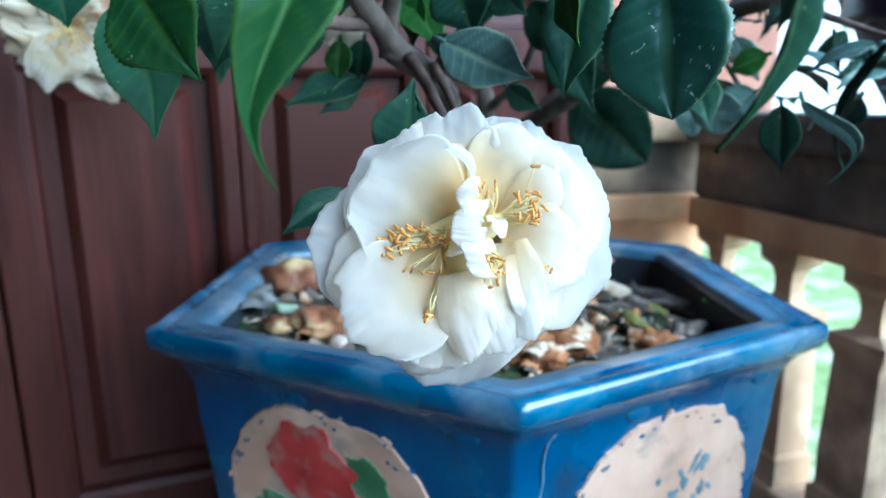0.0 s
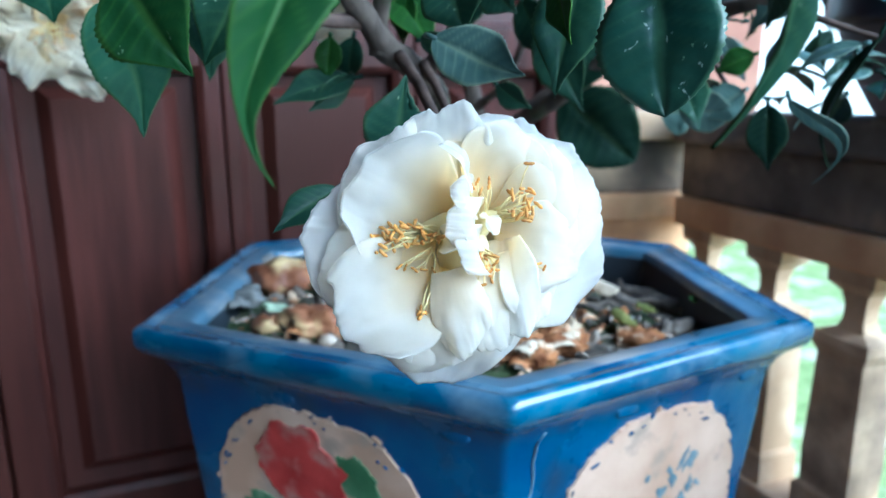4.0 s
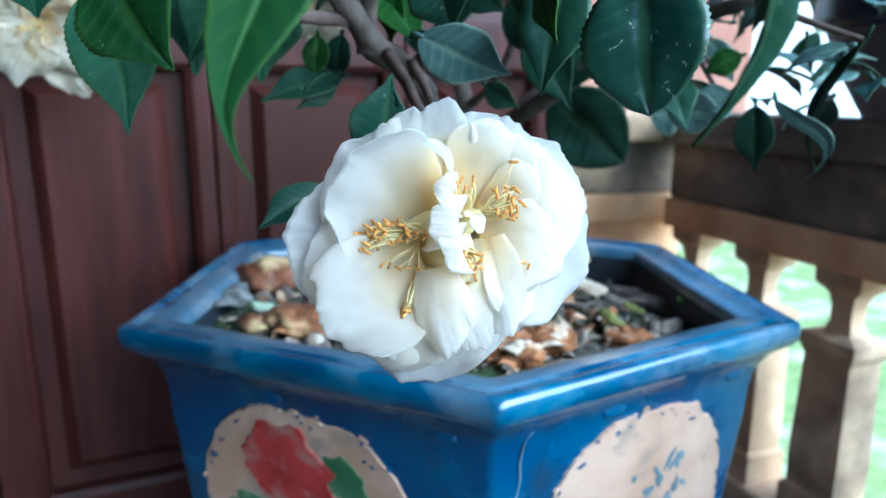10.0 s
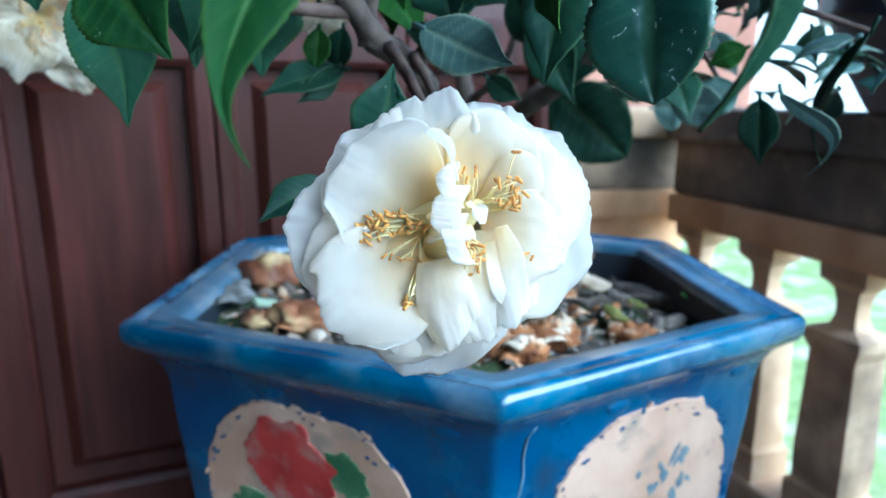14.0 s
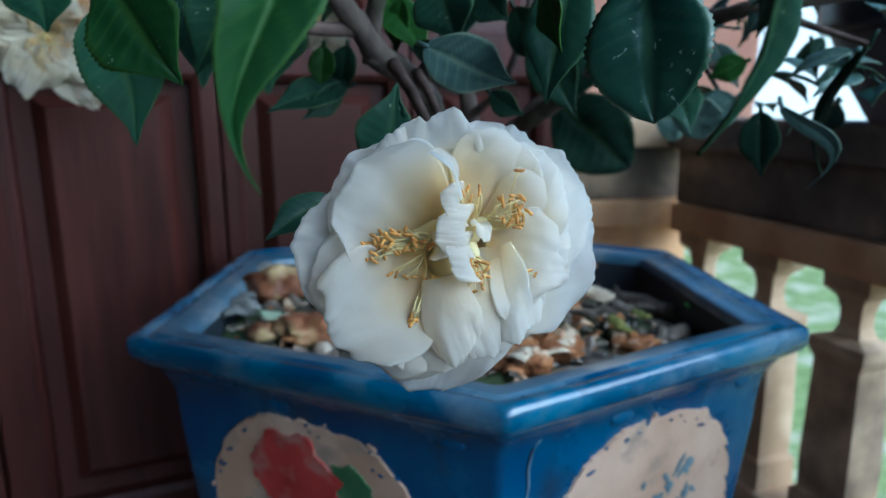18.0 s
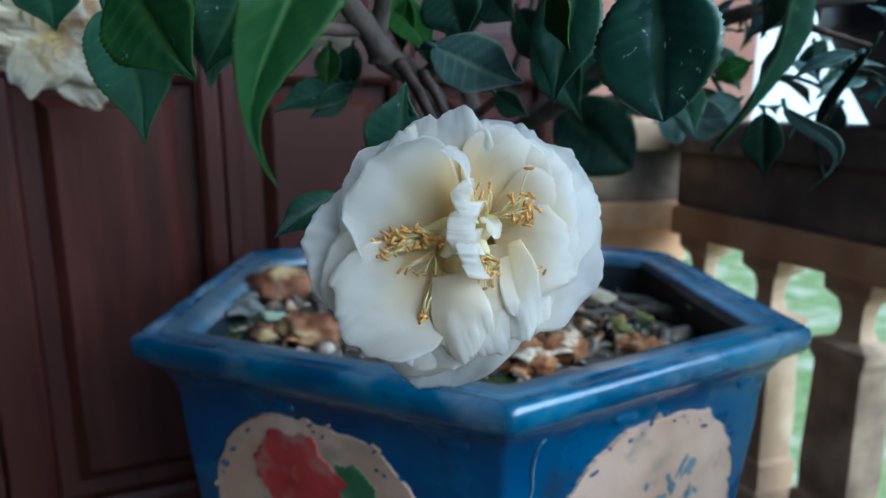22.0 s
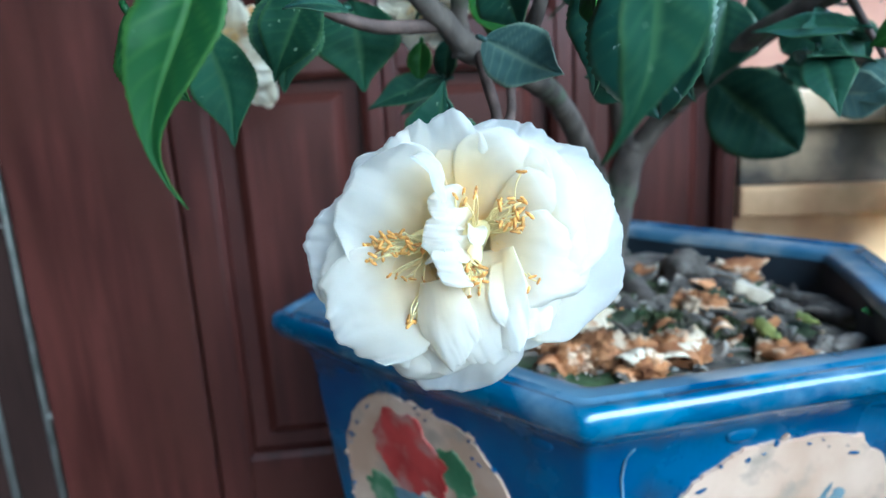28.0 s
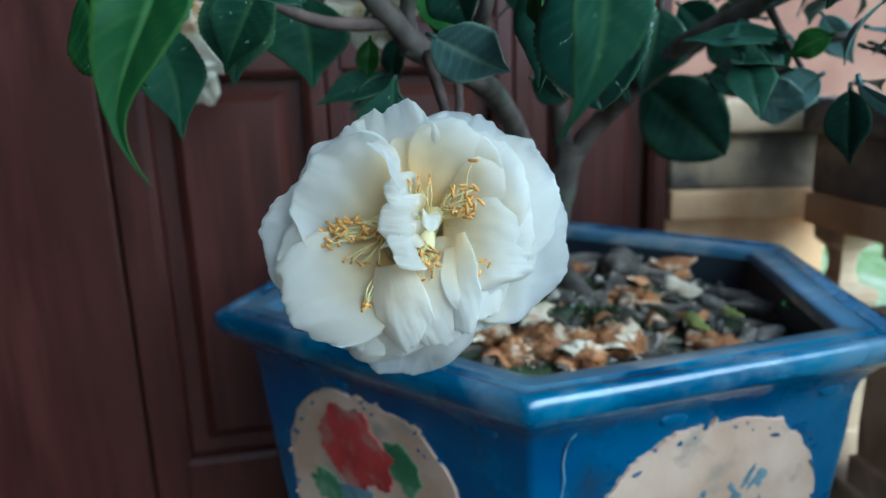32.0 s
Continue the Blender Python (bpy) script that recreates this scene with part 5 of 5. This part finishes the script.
for k, (x, y, ln, w, dz) in enumerate(PEELS):
    peel(x, y, dz, ln, w, 1.1 + 0.25 * (k % 4), 500 + k, M_PEEL, "dried_peel", "curled orange-brown dried peel lying on the soil")
peel(-0.042, 0.160, 0.018, 0.042, 0.03, 1.5, 540, M_PEEL_W, "pale_peel", "cream and white curled peel beside the trunk")
peel(0.006, 0.106, 0.018, 0.024, 0.018, 1.0, 541, M_PEEL_W, "pale_peel", "small white peel scrap near the rim")
peel(0.034, 0.136, 0.02, 0.03, 0.022, 1.2, 542, M_PEEL_W, "pale_peel", "cream walnut shell lining near the rim")
peel(0.070, 0.262, 0.024, 0.032, 0.020, 0.9, 543, M_PEEL_W, "pale_peel", "white oval petal scrap standing in the soil")
M_YELLOW = mat("yellowing_leaf", (0.18, 0.2, 0.04), (0.34, 0.32, 0.08), 0.6, 40, 0.3, 90, translucent=0.3)
peel(0.082, 0.196, 0.016, 0.03, 0.014, 1.0, 544, M_YELLOW, "leaf_scrap", "yellow-green dying leaf scrap on the soil")
peel(0.110, 0.262, 0.012, 0.018, 0.013, 1.0, 545, M_YELLOW, "leaf_scrap", "pale yellow-green leaf scrap on the soil")


def moss_tuft(x, y, rx, ry, seed, label, count=420):
    """A thin, ragged mat of short moss shoots."""
    r = random.Random(seed)
    b = bmesh.new()
    for q in range(count):
        a, d = r.uniform(0, 2 * math.pi), r.random() ** 0.6
        d *= 1 + 0.45 * noise.noise(Vector((math.cos(a) * 1.4, math.sin(a) * 1.4, seed)))
        px, py = x + rx * d * math.cos(a), y + ry * d * math.sin(a)
        z = soil_z(px, py) - 0.001
        h = r.uniform(0.003, 0.009) * (1.2 - 0.6 * d)
        turn, lean = r.uniform(0, 6.3), Vector((r.uniform(-0.6, 0.6), r.uniform(-0.6, 0.6), 0)) * h
        w = Vector((math.cos(turn), math.sin(turn), 0)) * r.uniform(0.0006, 0.0014)
        p = Vector((px, py, z))
        m1, m2 = p + Vector((0, 0, h * 0.6)) + lean * 0.4, p + Vector((0, 0, h)) + lean
        v = [b.verts.new(c) for c in (p - w, p + w, m1 + w, m1 - w, m2)]
        b.faces.new(v[:4])
        b.faces.new((v[3], v[2], v[4]))
    return tagged(link_mesh("moss_tuft", b, M_MOSS), label, "moss", "moss on the soil")


moss_tuft(0.061, 0.205, 0.026, 0.018, 5, "thin green moss patch on the soil")
moss_tuft(-0.02, 0.27, 0.04, 0.028, 6, "green moss patch beside the roots", 600)
moss_tuft(0.02, 0.20, 0.036, 0.022, 8, "green moss patch among the bark")
moss_tuft(-0.062, 0.285, 0.034, 0.024, 9, "dark moss cushion at the foot of the trunk", 600)


def dry_twig(x, y, turn, ln, rad, rise, seed):
    """A short, crooked grey twig lying on the soil."""
    r = random.Random(seed)
    b = bmesh.new()
    pts = []
    for q in range(6):
        f = q / 5 - 0.5
        px, py = x + math.cos(turn) * ln * f, y + math.sin(turn) * ln * f
        pts.append(Vector((px + r.uniform(-1, 1) * ln * 0.04, py + r.uniform(-1, 1) * ln * 0.04, soil_z(px, py) + rad * 1.4 + rise * (f + 0.5))))
    tube(b, pts, [rad * k for k in (0.7, 1, 0.9, 1.05, 0.85, 0.5)], 7)
    tagged(link_mesh("dry_twig", b, M_CHIP_D, smooth=True), "short crooked grey-brown dry twig lying on the soil", "twig", "dry twigs on the soil")


for k, (x, y, turn, ln, rad, rise) in enumerate(((0.115, 0.205, 1.2, 0.034, 0.0028, 0.012), (0.098, 0.232, 1.5, 0.03, 0.0022, 0.006), (0.07, 0.245, 0.3, 0.045, 0.002, 0.008), (0.04, 0.225, -0.5, 0.05, 0.0024, 0.006), (0.0, 0.235, 0.8, 0.04, 0.002, 0.004), (0.03, 0.345, 0.1, 0.06, 0.003, 0.008), (0.11, 0.3, -0.3, 0.05, 0.0028, 0.006), (-0.01, 0.165, 2.4, 0.036, 0.0018, 0.005), (0.055, 0.17, 0.5, 0.04, 0.0018, 0.004), (-0.15, 0.21, 0.9, 0.034, 0.0018, 0.004), (-0.2, 0.19, -0.4, 0.03, 0.0016, 0.004))):
    dry_twig(x, y, turn, ln, rad, rise, 700 + k)
lump("stone", (0.012, 0.325, soil_z(0.012, 0.325) + 0.008), (0.022, 0.018, 0.014), 9.0, M_CHIP_D, "grey-brown rough stone beside the trunk", "stone", 0.5, 2.6)
for k, (x, y, a, ln) in enumerate(((0.117, 0.220, 1.2, 0.055), (0.135, 0.235, 0.9, 0.04), (-0.022, 0.402, -0.25, 0.1), (0.111, 0.339, -0.5, 0.075), (0.13, 0.30, -0.7, 0.06), (-0.10, 0.42, 0.4, 0.06), (-0.02, 0.112, 0.1, 0.05))):
    b = bmesh.new()
    c, s = math.cos(a) * ln / 2, math.sin(a) * ln / 2
    zs = soil_z(x, y) + 0.003
    tube(b, [(x - c, y - s, zs), (x - c * 0.3, y - s * 0.2, zs + 0.005), (x + c * 0.4, y + s * 0.3, zs + 0.004), (x + c, y + s, zs)], [0.006, 0.0085, 0.008, 0.005], 10, 0.35, k)
    tagged(link_mesh("stick", b, M_CHIP_D, smooth=True), "short grey-brown stick lying on the soil", "stick", "sticks on the soil")
sprout = tagged(empty("green_sprout", (0.155, 0.265, soil_z(0.155, 0.265))), "tiny bright green seedling sprouting from the soil", "seedling")
b = bmesh.new()
tube(b, [(0.155, 0.265, soil_z(0.155, 0.265) - 0.002), (0.156, 0.264, 0.332), (0.155, 0.263, 0.34)], 0.0009, 6)
part("stalk", b, M_LEAF_B, sprout, smooth=True)
M_SPROUT = mat("sprout_green", (0.12, 0.3, 0.04), (0.2, 0.42, 0.08), 0.6, 30, translucent=0.3)
for a in (0.3, 2.0, 3.6, 5.0):
    leaf((0.155, 0.263, 0.34), (0.155 + 0.012 * math.cos(a), 0.263 + 0.012 * math.sin(a), 0.345), 0.008, (0, -0.4, 0.9), M_SPROUT, 0.1, 0.1, blunt=0.6, owner=sprout)
rng = random.Random(21)


def inside(x, y, f):
    p = Vector((x, y))
    q = HC + (p - HC) / f
    sgn = []
    for k in range(6):
        a, c = HEX[k], HEX[(k + 1) % 6]
        sgn.append((c - a).x * (q - a).y - (c - a).y * (q - a).x > 0)
    return all(sgn) or not any(sgn)


placed = 0
while placed < 230:
    x, y = rng.uniform(-0.3, 0.21), rng.uniform(0.0, 0.5)
    if not inside(x, y, 0.78) or (Vector((x, y)) - Vector((-0.065, 0.329))).length < 0.03:
        continue
    kind = rng.random()
    ln = rng.uniform(0.007, 0.03)
    mt, nm, lb = (M_CHIP, "bark_chip", "reddish-brown bark chip in the soil litter") if kind < 0.12 else (M_CHIP_D, "wood_chip", "dark grey-brown wood chip in the soil litter") if kind < 0.92 else (M_SHELL, "shell_chip", "pale shell chip in the soil litter")
    flake((x, y, soil_z(x, y) + rng.uniform(0.0, 0.003)), ln, ln * rng.uniform(0.4, 0.8), rng.uniform(0.0015, 0.004), 100 + placed, mt, nm, lb, "chip", nm.replace("_", " ") + "s on the soil", 0.6)
    placed += 1


# fine crumbs of soil, bark and shell between the larger pieces
verts, faces, idx = [], [], []
for q in range(3600):
    x, y = rng.uniform(-0.3, 0.21), rng.uniform(0.0, 0.5)
    if not inside(x, y, 0.83):
        continue
    r = rng.uniform(0.0008, 0.0032)
    z = soil_z(x, y) + r * 0.3
    n0 = len(verts)
    for dx, dy, dz in ((1, 0, 0), (-0.4, 0.9, 0.1), (-0.5, -0.8, 0), (0.1, 0.1, 0.9), (0.5, 0.5, 0.5), (0, -0.1, -0.7)):
        verts.append((x + r * (dx + rng.uniform(-0.5, 0.5)), y + r * (dy + rng.uniform(-0.5, 0.5)), z + r * 0.7 * (dz + rng.uniform(-0.3, 0.3))))
    for f in ((0, 4, 3), (4, 1, 3), (1, 2, 3), (2, 0, 3), (0, 5, 4), (4, 5, 1), (1, 5, 2), (2, 5, 0)):
        faces.append(tuple(n0 + v for v in f))
        idx.append(q % 8)
me = bpy.data.meshes.new("soil_crumbs")
me.from_pydata(verts, [], faces)
for m_ in (M_CHIP_D, M_SOIL, M_CHIP, M_PEBBLE, M_SHELL, M_MOSS):
    me.materials.append(m_)
me.polygons.foreach_set("material_index", [(0, 0, 1, 2, 2, 3, 5, 4)[k] for k in idx])
tagged(new("soil_crumbs", me), "loose crumbs of soil, bark and shell", "soil", kind="stuff")
